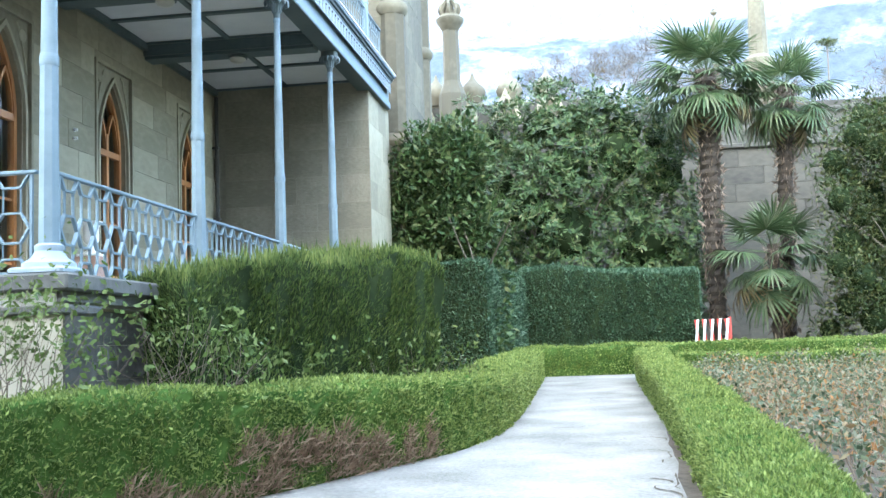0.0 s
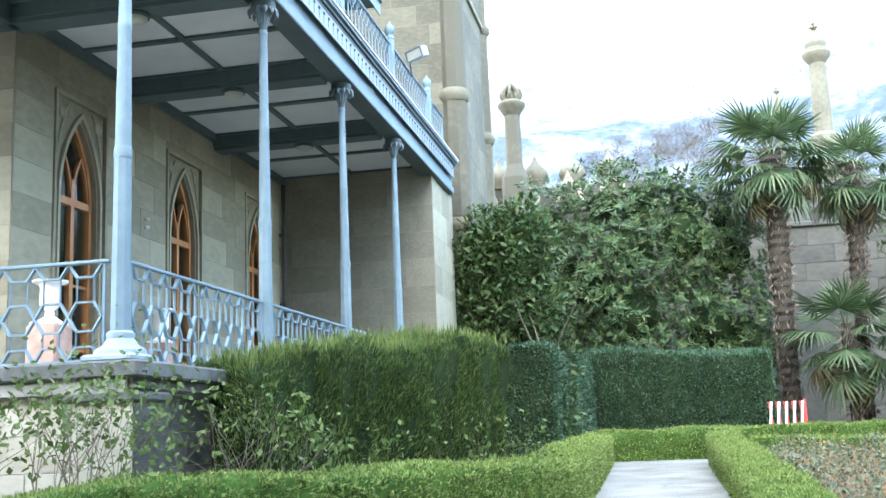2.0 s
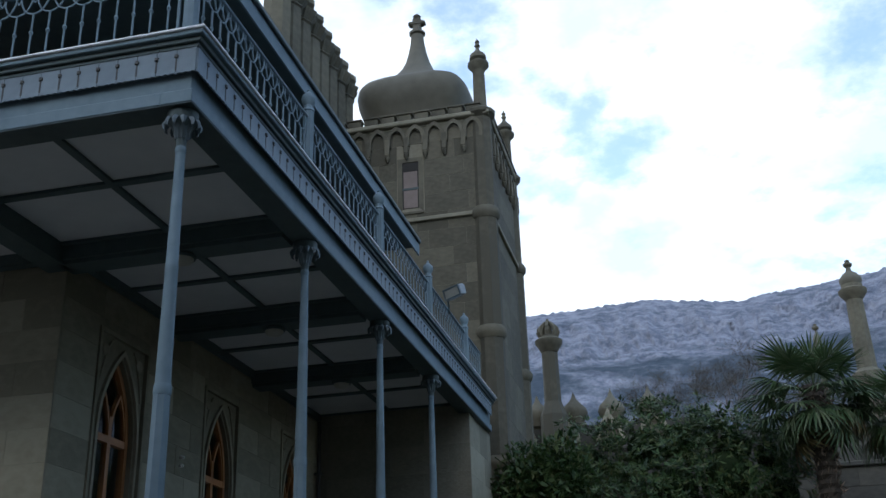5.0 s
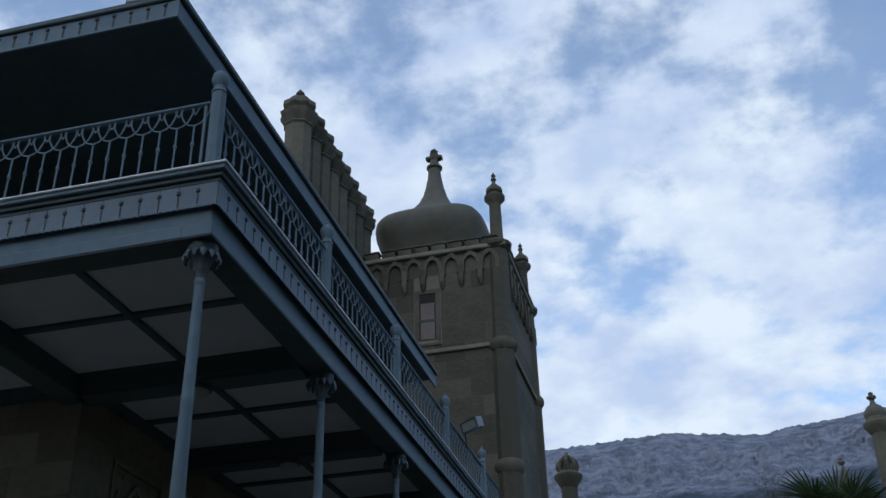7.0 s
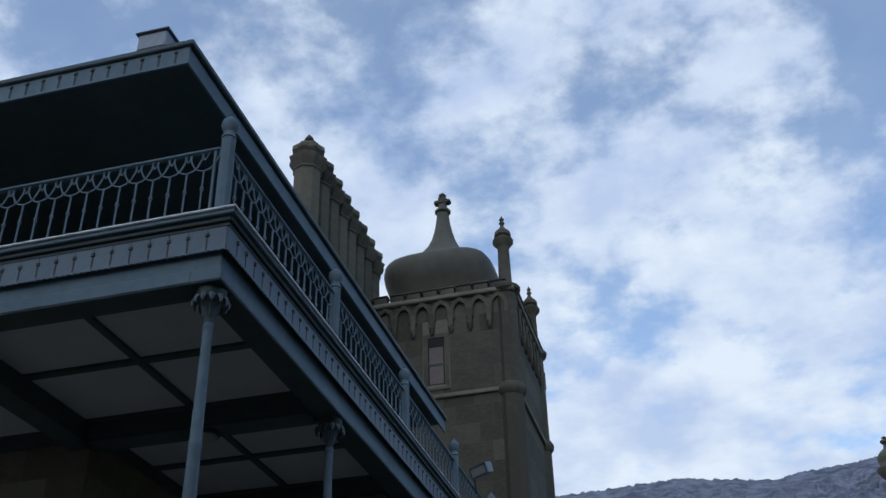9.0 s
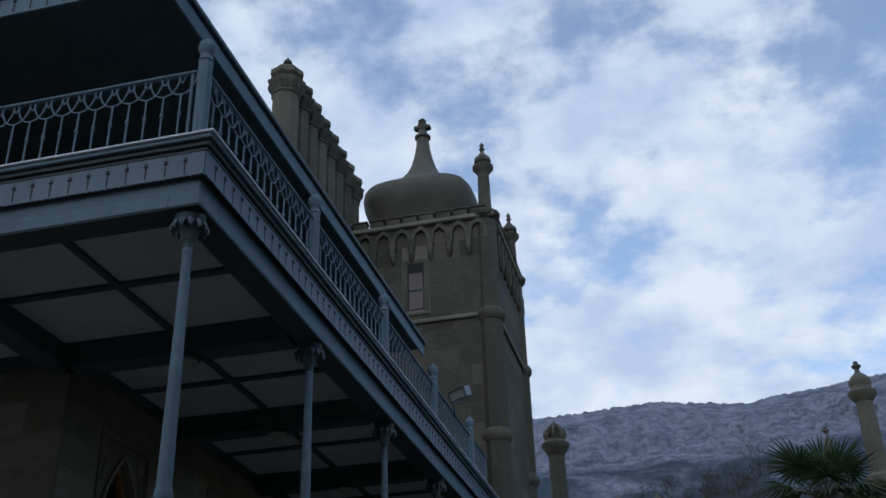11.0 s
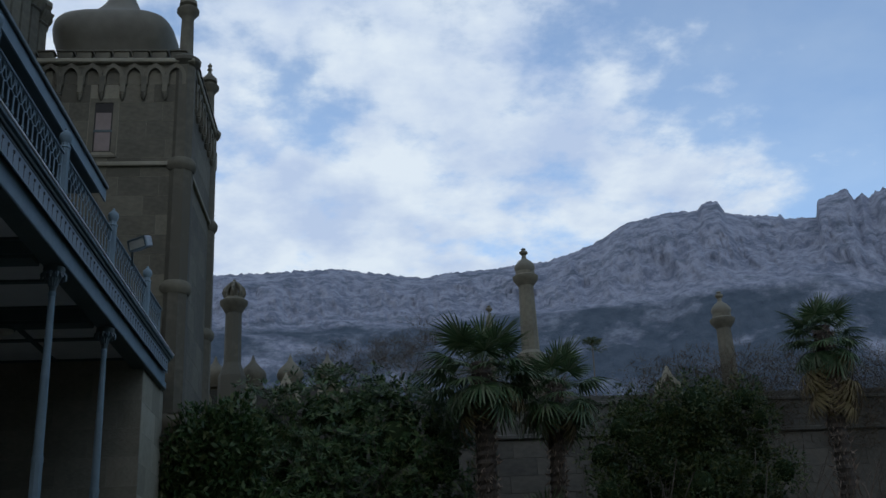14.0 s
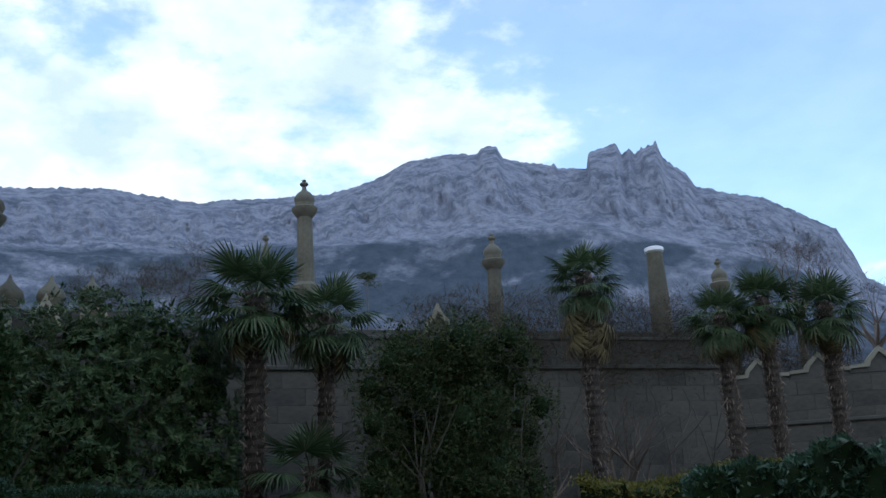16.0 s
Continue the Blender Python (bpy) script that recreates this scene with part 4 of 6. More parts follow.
part("tube", Shape().bar((XW + 0.10, YE - 0.12, Z_FLOOR), (XW + 0.10, YE - 0.12, 7.6), 0.045, n=10), M_PIPE, pipe)
for z in (3.2, 4.8, 6.4):
    part("bracket", Shape().box(XW, YE - 0.18, z, XW + 0.16, YE - 0.06, z + 0.05), M_PIPE, pipe)


def urn(x, y, z, ped):
    t = thing("garden_urn", "white marble urn on a pink stone pedestal on the terrace", "urn", "terrace urns", pose(x, y, z))
    part("bowl", Shape().lathe([(0.06, 0.14), (0.05, 0.18), (0.10, 0.22), (0.125, 0.26), (0.12, 0.46), (0.135, 0.50), (0.21, 0.53), (0.215, 0.55), (0.12, 0.555), (0.10, 0.50)], n=24), M_URN, t, smooth=True)
    part("foot", Shape().box(-0.17, -0.17, 0, 0.17, 0.17, 0.04, 0.01).lathe([(0.16, 0.04), (0.12, 0.07), (0.06, 0.11), (0.055, 0.15)], n=20), M_URN, t, smooth=True)
    part("pedestal", Shape().box(-0.20, -0.20, -ped, 0.20, 0.20, 0, 0.02), M_PINK, t, "pink stone pedestal")
    return t


urn(-7.28, 11.6, 3.32, 0.90)
urn(-7.80, 15.6, 3.42, 1.0)
urn(-8.75, 11.55, 3.98, 1.56)

# a dry plant in the tall urn, and two white insulators on the wall
pn = np.random.default_rng(3)
plant = thing("potted_plant", "dry brown plant in the tall white urn", "plant", at=pose(-8.75, 11.55, 4.50))
pk = rand_dirs(pn, 90) * np.array([0.13, 0.13, 0.13]) + np.array([0, 0, 0.14])
tagged(part("foliage", leaf_mesh("foliage", pk, rand_dirs(pn, 90) + np.array([0, 0, 0.6]), rand_dirs(pn, 90), np.full(90, 0.09), np.full(90, 0.045), 0.1, L_DEAD), None, plant), kind="stuff")
part("stem", Shape().bar((0, 0, -0.03), (0.01, 0, 0.18), 0.012), M_TWIG, plant)
for z in (5.42, 5.56):
    ins = thing("wall_insulator", "small white porcelain insulator on the house wall", "insulator", "insulators on the wall", Matrix.Translation((XW, 15.95, z)) @ Matrix.Rotation(math.pi / 2, 4, "Y"))
    part("pin", Shape().bar((0, 0, 0), (0, 0, 0.05), 0.008), M_PIPE, ins)
    part("knob", Shape().lathe([(0.012, 0.03), (0.028, 0.04), (0.03, 0.06), (0.018, 0.07), (0.026, 0.085), (0.01, 0.10)], n=12), M_URN, ins, smooth=True)

# floodlight on the balcony
fl = thing("floodlight", "grey box floodlight fixed to the balcony railing", "floodlight", at=Matrix.Translation((-4.30, 19.65, 9.35)) @ Matrix.Rotation(radians(-38), 4, "Z") @ Matrix.Rotation(radians(18), 4, "X"))
part("housing", Shape().box(-0.25, -0.09, -0.115, 0.25, 0.09, 0.115, 0.025), M_METAL_GREY, fl)
part("rim", Shape().ribbon([(-0.25, -0.115), (-0.25, 0.115), (0.25, 0.115), (0.25, -0.115), (-0.25, -0.115)], [(-0.215, -0.085), (-0.215, 0.085), (0.215, 0.085), (0.215, -0.085), (-0.215, -0.085)], "y", -0.11, -0.088), M_BEAM2, fl)
part("lens", Shape().box(-0.213, -0.098, -0.083, 0.213, -0.09, 0.083), M_LAMP, fl)
part("bracket", Shape().bar((-0.28, 0, -0.1), (-0.45, 0.1, -0.35), 0.02), M_BEAM, fl)


# ---------------------------------------------------------------- upper house, chimneys and tower
tagged(part("roof_house", Shape().box(-16, YC + 0.5, 11.6, XW - 0.05, 25.2, 11.75).box(-16, YC + 0.5, 0.3, -15.7, 25.2, 11.6).box(-16, 24.9, 0.3, XW - 0.4, 25.2, 11.6), M_ROOF), "flat lead roof of the house", "roof", kind="structure")
tagged(part("wall_stack", Shape().box(-9.55, 20.4, 11.75, -8.45, 25.44, 14.24), M_STONE_DARK), "stone base under the chimney row", "wall", kind="structure")
chimney = thing("chimney", "dark sandstone chimney shaft with a lobed crown", "chimney", "chimney row of the house", pose(-9.0, 20.95, 14.28))
part("shaft", Shape().lathe([(0.46, -0.1), (0.46, 0.3), (0.40, 0.45), (0.37, 4.35), (0.42, 4.40), (0.38, 4.46)], n=8), M_STONE_DARK, chimney)
crown = part("crown", Shape().lathe([(0.37, 4.46), (0.50, 4.66), (0.54, 4.76), (0.40, 4.84), (0.38, 4.90), (0.47, 5.0), (0.46, 5.14), (0.33, 5.26), (0.05, 5.32)], n=32, lobes=8, depth=0.14), M_STONE_DARK, chimney)
part("finial", Shape().lathe([(0.05, 5.28), (0.06, 5.4), (0.13, 5.5), (0.10, 5.58), (0.02, 5.68)], n=10), M_STONE_DARK, crown, smooth=True)
for i in range(1, 8):
    copy_thing(chimney, pose(-9.0, 20.95 + 0.73 * i, 14.28 - 0.045 * i))

TX0, TX1, TY0, TY1 = -9.6, -4.55, 25.45, 30.1
tower = tagged(part("wall_tower", Shape().box(TX0, TY0, 0.3, TX1, TY1, 16.84), M_STONE_PLAIN), "square sandstone tower with battlements and corner turrets", "wall", kind="structure")
ashlar(tower, "block", "y", TY0, TX0, TX1 - 0.15, 8.0, 16.7, 0.56, 1.05, M_STONE_DARK, [(-7.12, -6.34, 13.98, 15.72)], seed=21, out=-1)
ashlar(tower, "block", "x", TX1, TY0 + 0.3, TY1 - 0.2, 7.0, 16.7, 0.7, 1.1, M_STONE_DARK, seed=22)
twin = thing("tower_window", "small square-headed tower window with a pale stone frame", "window")
part("frame", Shape().ribbon([(-7.10, 14.05), (-7.10, 15.72), (-6.36, 15.72), (-6.36, 14.05)], [(-6.97, 14.16), (-6.97, 15.60), (-6.49, 15.60), (-6.49, 14.16)], "y", TY0 - 0.03, TY0 + 0.25)
     .box(-7.12, TY0 - 0.04, 13.98, -6.34, TY0 + 0.1, 14.06, 0.01), M_STONE_DARK, twin)
# flat near-black sheet paints the shade of the window opening
part("recess", Shape().box(-6.97, TY0 - 0.008, 14.16, -6.49, TY0 - 0.004, 15.60), M_ROOM_SHADE, twin)
for z0, z1 in ((14.18, 14.72), (14.80, 15.30)):
    part("blind", Shape().box(-6.93, TY0 - 0.016, z0, -6.53, TY0 - 0.011, z1), M_BLIND, twin, "faded pink blind behind the pane")
part("bar", Shape().box(-6.97, TY0 - 0.03, 14.73, -6.49, TY0 - 0.010, 14.79), M_BEAM, twin)
tagged(part("trim_string", Shape().box(TX0, TY0 - 0.09, 13.72, TX1 + 0.09, TY0 + 0.1, 13.84, 0.02).box(TX1 - 0.1, TY0 + 0.1, 13.72, TX1 + 0.09, TY1, 13.84, 0.02)
            .box(TX0, TY0 - 0.16, 16.76, TX1 + 0.16, TY0 + 0.2, 16.90, 0.03).box(TX1 - 0.2, TY0 + 0.2, 16.76, TX1 + 0.16, TY1 + 0.1, 16.90, 0.03), M_STONE), "pale string course and cornice of the tower", "trim", kind="structure")

# arcade under the cornice, battlements above it
arc = thing("corbel_arcade", "row of small cusped arches on pendants below the cornice", "corbel")
AP = 0.555                               # width of one arch
ao = gothic(AP / 2, 16.36, 16.76, 16.1, 6)
ai = gothic(AP / 2 - 0.10, 16.36, 16.62, 16.1, 6)
AM = mesh_of("arch", Shape().ribbon([(u, v) for u, v in ao], [(u, v) for u, v in ai], "y", -0.10, 0.0), M_STONE_DARK)
PM = mesh_of("pendant", Shape().box(-0.07, -0.12, 15.86, 0.07, 0.0, 16.36, 0.01).lathe([(0.02, 15.66), (0.06, 15.74), (0.085, 15.82), (0.05, 15.88)], 0, -0.05, 8), M_STONE_DARK)
pieces("arch", AM, arc, [pose(TX0 + AP * (0.5 + i), TY0 - 0.012, 0) for i in range(9)] + [pose(TX1 + 0.012, TY0 + 0.55 + AP * i, 0, 0, 0, 90) for i in range(8)])
pieces("pendant", PM, arc, [pose(TX0 + AP * i, TY0 - 0.012, 0) for i in range(1, 9)] + [pose(TX1 + 0.012, TY0 + 0.27 + AP * i, 0, 0, 0, 90) for i in range(9)])
bat = thing("battlement", "low pierced stone battlement round the tower roof", "battlement")
MER = mesh_of("merlon", Shape().box(-0.20, -0.12, 16.90, 0.20, 0.12, 17.10, 0.02).box(-0.23, -0.15, 17.10, 0.23, 0.15, 17.15, 0.01), M_STONE_DARK)
pieces("merlon", MER, bat, [pose(TX0 + 0.25 + 0.5 * i, TY0, 0) for i in range(10)] + [pose(TX1, TY0 + 0.5 + 0.5 * i, 0, 0, 0, 90) for i in range(9)])
dome = thing("onion_dome", "squat four-sided stone-coloured ogee dome with a cross-shaped finial", "dome")
DX, DY = -7.12, 28.15
# rounded square plan: half the side, height
OGEE = [(1.25, 16.84), (1.32, 17.5), (1.46, 17.95), (1.62, 18.30), (1.72, 18.60), (1.75, 18.85), (1.72, 19.06), (1.62, 19.22), (1.44, 19.36), (1.20, 19.50), (0.96, 19.68), (0.74, 19.92), (0.55, 20.22), (0.40, 20.58), (0.30, 20.95), (0.23, 21.34), (0.19, 21.72)]


def pillow(prof, cx, cy, power, n=64):
    """Rings of a rounded square, rounder towards the neck."""
    sh, vs = Shape(), []
    for r, z in prof:
        e = 2 + (power - 2) * min(1.0, max(0.0, (r - 0.4) / 1.0))
        for i in range(n):
            a = 2 * math.pi * i / n
            c, q = math.cos(a), math.sin(a)
            k = r / (abs(c) ** e + abs(q) ** e) ** (1 / e)
            vs.append((cx + k * c, cy + k * q, z))
    m = len(prof)
    return sh.add(vs, [(j * n + i, j * n + (i + 1) % n, (j + 1) * n + (i + 1) % n, (j + 1) * n + i) for j in range(m - 1) for i in range(n)] + [tuple(range(n - 1, -1, -1)), tuple(range((m - 1) * n, m * n))])


part("shell", pillow(OGEE, DX, DY, 4.2), M_DOME, dome, smooth=True)
part("collar", Shape().lathe([(0.18, 21.66), (0.27, 21.72), (0.27, 21.78), (0.16, 21.86), (0.15, 22.0)], DX, DY, 12), M_DOME, dome)
part("finial", Shape().box(DX - 0.28, DY - 0.12, 22.06, DX + 0.28, DY + 0.12, 22.22, 0.04).box(DX - 0.14, DY - 0.1, 21.98, DX + 0.14, DY + 0.1, 22.34, 0.03).lathe([(0.08, 22.3), (0.14, 22.42), (0.05, 22.52)], DX, DY, 8), M_STONE_DARK, dome)


def corner_turret(x, y, r, name_label):
    t = thing("corner_turret", name_label, "turret", "turrets of the tower", pose(x, y, 0))
    part("shaft", Shape().lathe([(r, 0.3), (r, 6.9), (r * 0.94, 7.1), (r * 0.92, 13.7), (r * 0.84, 13.9), (r * 0.82, 16.9)], n=8, turn=math.pi / 8), M_STONE_DARK, t)
    for z in (6.8, 10.2, 13.6):
        part("ring", Shape().lathe([(r * 0.93, z), (r * 1.12, z + 0.10), (r * 1.15, z + 0.2), (r * 1.02, z + 0.30), (r * 0.93, z + 0.34)], n=16), M_STONE_DARK, t, smooth=True)
    part("cap", Shape().lathe([(r * 0.8, 16.72), (r * 1.15, 16.84), (r * 1.18, 16.94), (r * 0.9, 17.02), (r * 0.6, 17.1)], n=12), M_STONE_DARK, t, smooth=True)
    pin = part("pinnacle", Shape().lathe([(r * 0.6, 17.05), (0.19, 17.2), (0.17, 18.30), (0.20, 18.36), (0.31, 18.50), (0.31, 18.58), (0.20, 18.63), (0.19, 18.68), (0.25, 18.74), (0.235, 18.86), (0.12, 18.98), (0.06, 19.08), (0.045, 19.16)], n=14), M_STONE_DARK, t, smooth=True)
    part("finial", Shape().lathe([(0.045, 19.12), (0.09, 19.2), (0.045, 19.27), (0.075, 19.34), (0.03, 19.40), (0.01, 19.46)], n=8), M_STONE_DARK, pin, smooth=True)
    return t


ct = corner_turret(-4.68, 25.62, 0.36, "octagonal sandstone corner turret with rings and a pinnacle")
copy_thing(ct, pose(-4.70, 29.95, 0))
copy_thing(ct, pose(-9.6, 29.95, 0))

# ---------------------------------------------------------------- garden walls with ogee merlons
YWALL = 38.0
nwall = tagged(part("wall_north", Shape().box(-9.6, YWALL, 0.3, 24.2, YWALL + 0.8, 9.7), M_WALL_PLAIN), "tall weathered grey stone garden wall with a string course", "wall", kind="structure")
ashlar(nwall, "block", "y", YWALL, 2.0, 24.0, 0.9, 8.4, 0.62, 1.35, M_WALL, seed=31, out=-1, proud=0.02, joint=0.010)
tagged(part("trim_wall_string", Shape().box(-9.6, YWALL - 0.14, 8.45, 24.2, YWALL + 0.1, 8.62, 0.03).box(-9.6, YWALL - 0.10, 9.62, 24.2, YWALL + 0.9, 9.76, 0.03), M_WALL_PLAIN), "projecting string course of the garden wall", "trim", kind="structure")
tagged(part("wall_parapet", Shape().box(-9.6, YWALL + 0.05, 9.76, 0.4, YWALL + 0.5, 10.62).box(0.4, YWALL + 0.05, 9.76, 24.2, YWALL + 0.5, 10.0), M_WALL_PLAIN), "low parapet on the garden wall", "wall", kind="structure")
mer = thing("ogee_merlon", "pointed onion-shaped stone merlon on the garden wall", "merlon", "merlons of the garden wall", pose(-6.77, YWALL + 0.3, 10.74))
part("bulb", Shape().lathe([(0.34, 0), (0.36, 0.12), (0.46, 0.25), (0.50, 0.42), (0.44, 0.60), (0.26, 0.78), (0.11, 0.95), (0.05, 1.12), (0.01, 1.22)], n=16), M_STONE_DARK, mer, smooth=True)
part("foot", Shape().box(-0.42, -0.2, -0.15, 0.42, 0.2, 0.03, 0.02), M_STONE_DARK, mer)
for i in range(1, 5):
    copy_thing(mer, pose(-6.77 + 1.37 * i, YWALL + 0.3, 10.74))
og = thing("ogee_gable", "small ogee-arched stone gable on the garden wall", "gable", "gables of the garden wall", pose(-5.98, YWALL - 0.02, 10.02))
oo = [(-0.52, 0), (-0.52, 0.25), (-0.42, 0.5), (-0.2, 0.72), (0, 1.15), (0.2, 0.72), (0.42, 0.5), (0.52, 0.25), (0.52, 0)]
oi = [(-0.36, 0), (-0.36, 0.22), (-0.28, 0.40), (-0.12, 0.55), (0, 0.80), (0.12, 0.55), (0.28, 0.40), (0.36, 0.22), (0.36, 0)]
part("arch", Shape().ribbon(oo, oi, "y", -0.16, 0.06), M_STONE, og)
part("panel", Shape().slab(oi, "y", -0.05, 0.05), M_STONE_DARK, og)
for x, z in ((-4.38, 10.02), (-2.78, 10.02), (-1.18, 10.02), (11.4, 9.9), (17.8, 9.9)):
    copy_thing(og, pose(x, YWALL - 0.02, z))

# stepped wall beside it, turning towards the east
sw = Matrix.Translation((24.0, 38.2, 0)) @ Matrix.Rotation(radians(-26.5), 4, "Z")
ewall = tagged(part("wall_stepped", Shape().box(0, 0, 0.3, 22, 0.6, 7.9), M_WALL_PLAIN, at=sw), "grey stone wall with a stepped scrolled crest", "wall", kind="structure")
ashlar(ewall, "block", "y", 0.0, 0.1, 16.0, 1.0, 7.8, 0.62, 1.3, M_WALL, seed=33, out=-1, proud=0.02, joint=0.010)
tagged(part("trim_east_string", Shape().box(0, -0.12, 6.0, 22, 0.1, 6.16, 0.03), M_WALL_PLAIN, at=sw), "string course of the stepped wall", "trim", kind="structure")
crest = thing("scrolled_crest", "pale scrolled stone crest stone on the stepped wall", "crest", "crest stones of the stepped wall", sw @ Matrix.Translation((1.2, 0.3, 7.85)))
cr = [(-1.2, 0.0), (-1.2, 0.30), (-0.55, 0.34), (-0.48, 0.55), (-0.25, 0.78), (0, 1.02), (0.25, 0.78), (0.48, 0.55), (0.55, 0.34), (1.2, 0.30), (1.2, 0.0)]
ci = [(-1.2, -0.02), (-1.2, 0.16), (-0.45, 0.20), (-0.36, 0.42), (-0.18, 0.60), (0, 0.80), (0.18, 0.60), (0.36, 0.42), (0.45, 0.20), (1.2, 0.16), (1.2, -0.02)]
part("panel", Shape().slab(ci, "y", -0.26, 0.26), M_WALL_PLAIN, crest)
part("coping", Shape().ribbon(cr, ci, "y", -0.34, 0.34), M_STONE_RENDER, crest, "pale stone coping")
for i in range(1, 7):
    copy_thing(crest, sw @ Matrix.Translation((1.2 + 2.42 * i, 0.3, 7.85 + 0.05 * i)))


# ---------------------------------------------------------------- turret chimneys behind the wall
def turret_chimney(x, y, top, r, label, style):
    z0 = ground_z(x, y)
    t = thing("turret_chimney", label, "chimney", "turret chimneys", pose(x, y, top))
    if style == "crown":
        part("shaft", Shape().lathe([(r * 1.7, z0 - top), (r * 1.7, -3.7), (r * 1.3, -3.4), (r * 1.06, -3.2), (r, -1.25), (r * 1.1, -1.1)], n=8), M_STONE_DARK, t)
        part("ring", Shape().lathe([(r * 1.05, -1.30), (r * 1.45, -1.08), (r * 1.72, -0.98), (r * 1.76, -0.86), (r * 1.3, -0.78), (r * 1.2, -0.72)], n=16), M_STONE_DARK, t, smooth=True)
        c = part("crown", Shape().lathe([(r * 0.6, -0.9), (r * 0.5, -0.4), (0.08, -0.25), (0.05, 0)], n=10), M_STONE_DARK, t)
        leaf = Shape().slab([(r * 1.2, -0.76), (r * 1.5, -0.55), (r * 1.35, -0.36), (r * 0.6, -0.14), (0.0, -0.04), (0.0, -0.14), (r * 0.5, -0.24), (r * 1.0, -0.42), (r * 1.1, -0.55), (r * 0.85, -0.76)], "y", -0.05, 0.05)
        pieces("crown_leaf", mesh_of("crown_leaf", leaf, M_STONE_DARK), c, [Matrix.Rotation(2 * math.pi * i / 8, 4, "Z") for i in range(8)])
    elif style == "onion":
        part("shaft", Shape().lathe([(r * 1.6, z0 - top), (r * 1.6, -5.2), (r * 1.0, -5.0), (r * 0.84, -1.9), (r * 0.84, -1.75)], n=10), M_STONE_DARK, t)
        part("ring", Shape().lathe([(r * 0.86, -1.90), (r * 1.15, -1.72), (r * 1.40, -1.58), (r * 1.44, -1.44), (r * 1.1, -1.36), (r * 1.05, -1.2)], n=18), M_STONE_DARK, t, smooth=True)
        part("bulb", Shape().lathe([(r * 0.95, -1.25), (r * 1.15, -1.05), (r * 1.12, -0.90), (r * 0.75, -0.70), (r * 0.3, -0.55), (r * 0.22, -0.38)], n=18), M_DOME, t, smooth=True)
        part("finial", Shape().lathe([(0.08, -0.4), (0.2, -0.28), (0.2, -0.2), (0.08, -0.14), (0.12, -0.06), (0.02, 0)], n=8), M_STONE_DARK, t)
    else:
        part("shaft", Shape().lathe([(r * 1.35, z0 - top), (r * 1.3, -3.2), (r, -0.4), (r, -0.25)], n=14), M_STONE_DARK, t, smooth=True)
        part("cap", Shape().lathe([(r, -0.3), (r * 1.2, -0.22), (r * 1.2, -0.04), (r * 1.0, 0)], n=14), M_STRIPE, t, "whitewashed cap", smooth=True)
    return t


turret_chimney(-4.68, 37.4, 14.62, 0.295, "sandstone turret chimney with an open leaf crown", "crown")
turret_chimney(7.66, 46.0, 18.85, 0.42, "tall sandstone turret chimney with an onion cap", "onion")
turret_chimney(17.5, 48.0, 17.15, 0.42, "sandstone turret chimney with an onion cap", "onion")
turret_chimney(26.6, 48.0, 16.7, 0.42, "plain round chimney with a whitewashed cap", "plain")
turret_chimney(7.65, 60.0, 20.4, 0.20, "thin distant turret with an onion cap", "onion")
turret_chimney(31.6, 50.0, 16.8, 0.40, "sandstone turret chimney with an onion cap", "onion")

# unseen plain walls, added behind the viewer to hold off low sky light
tagged(part("wall_behind", Shape().box(-20, -7.0, -0.5, 17, -6.4, 14.0), M_WALL_PLAIN), "plain unseen wall added behind the garden to block sky light", "wall", kind="structure")
tagged(part("wall_beside", Shape().box(16.4, -6.4, -0.5, 17, 15.5, HB), M_WALL_PLAIN), "plain unseen wall added beside the garden to block sky light", "wall", kind="structure")


# ---------------------------------------------------------------- hedges
def box_surface(rng, n, quad):
    """n points and normals on the faces given as (origin, edge, edge), by area."""
    area = np.array([np.linalg.norm(np.cross(b, c)) for a, b, c in quad])
    k = rng.choice(len(quad), n, p=area / area.sum())
    s, t = rng.random((n, 1)), rng.random((n, 1))
    A, B, C = (np.array([q[i] for q in quad]) for i in range(3))
    nor = np.cross(B, C)
    nor /= np.linalg.norm(nor, axis=1)[:, None]
    return A[k] + B[k] * s + C[k] * t, nor[k], k


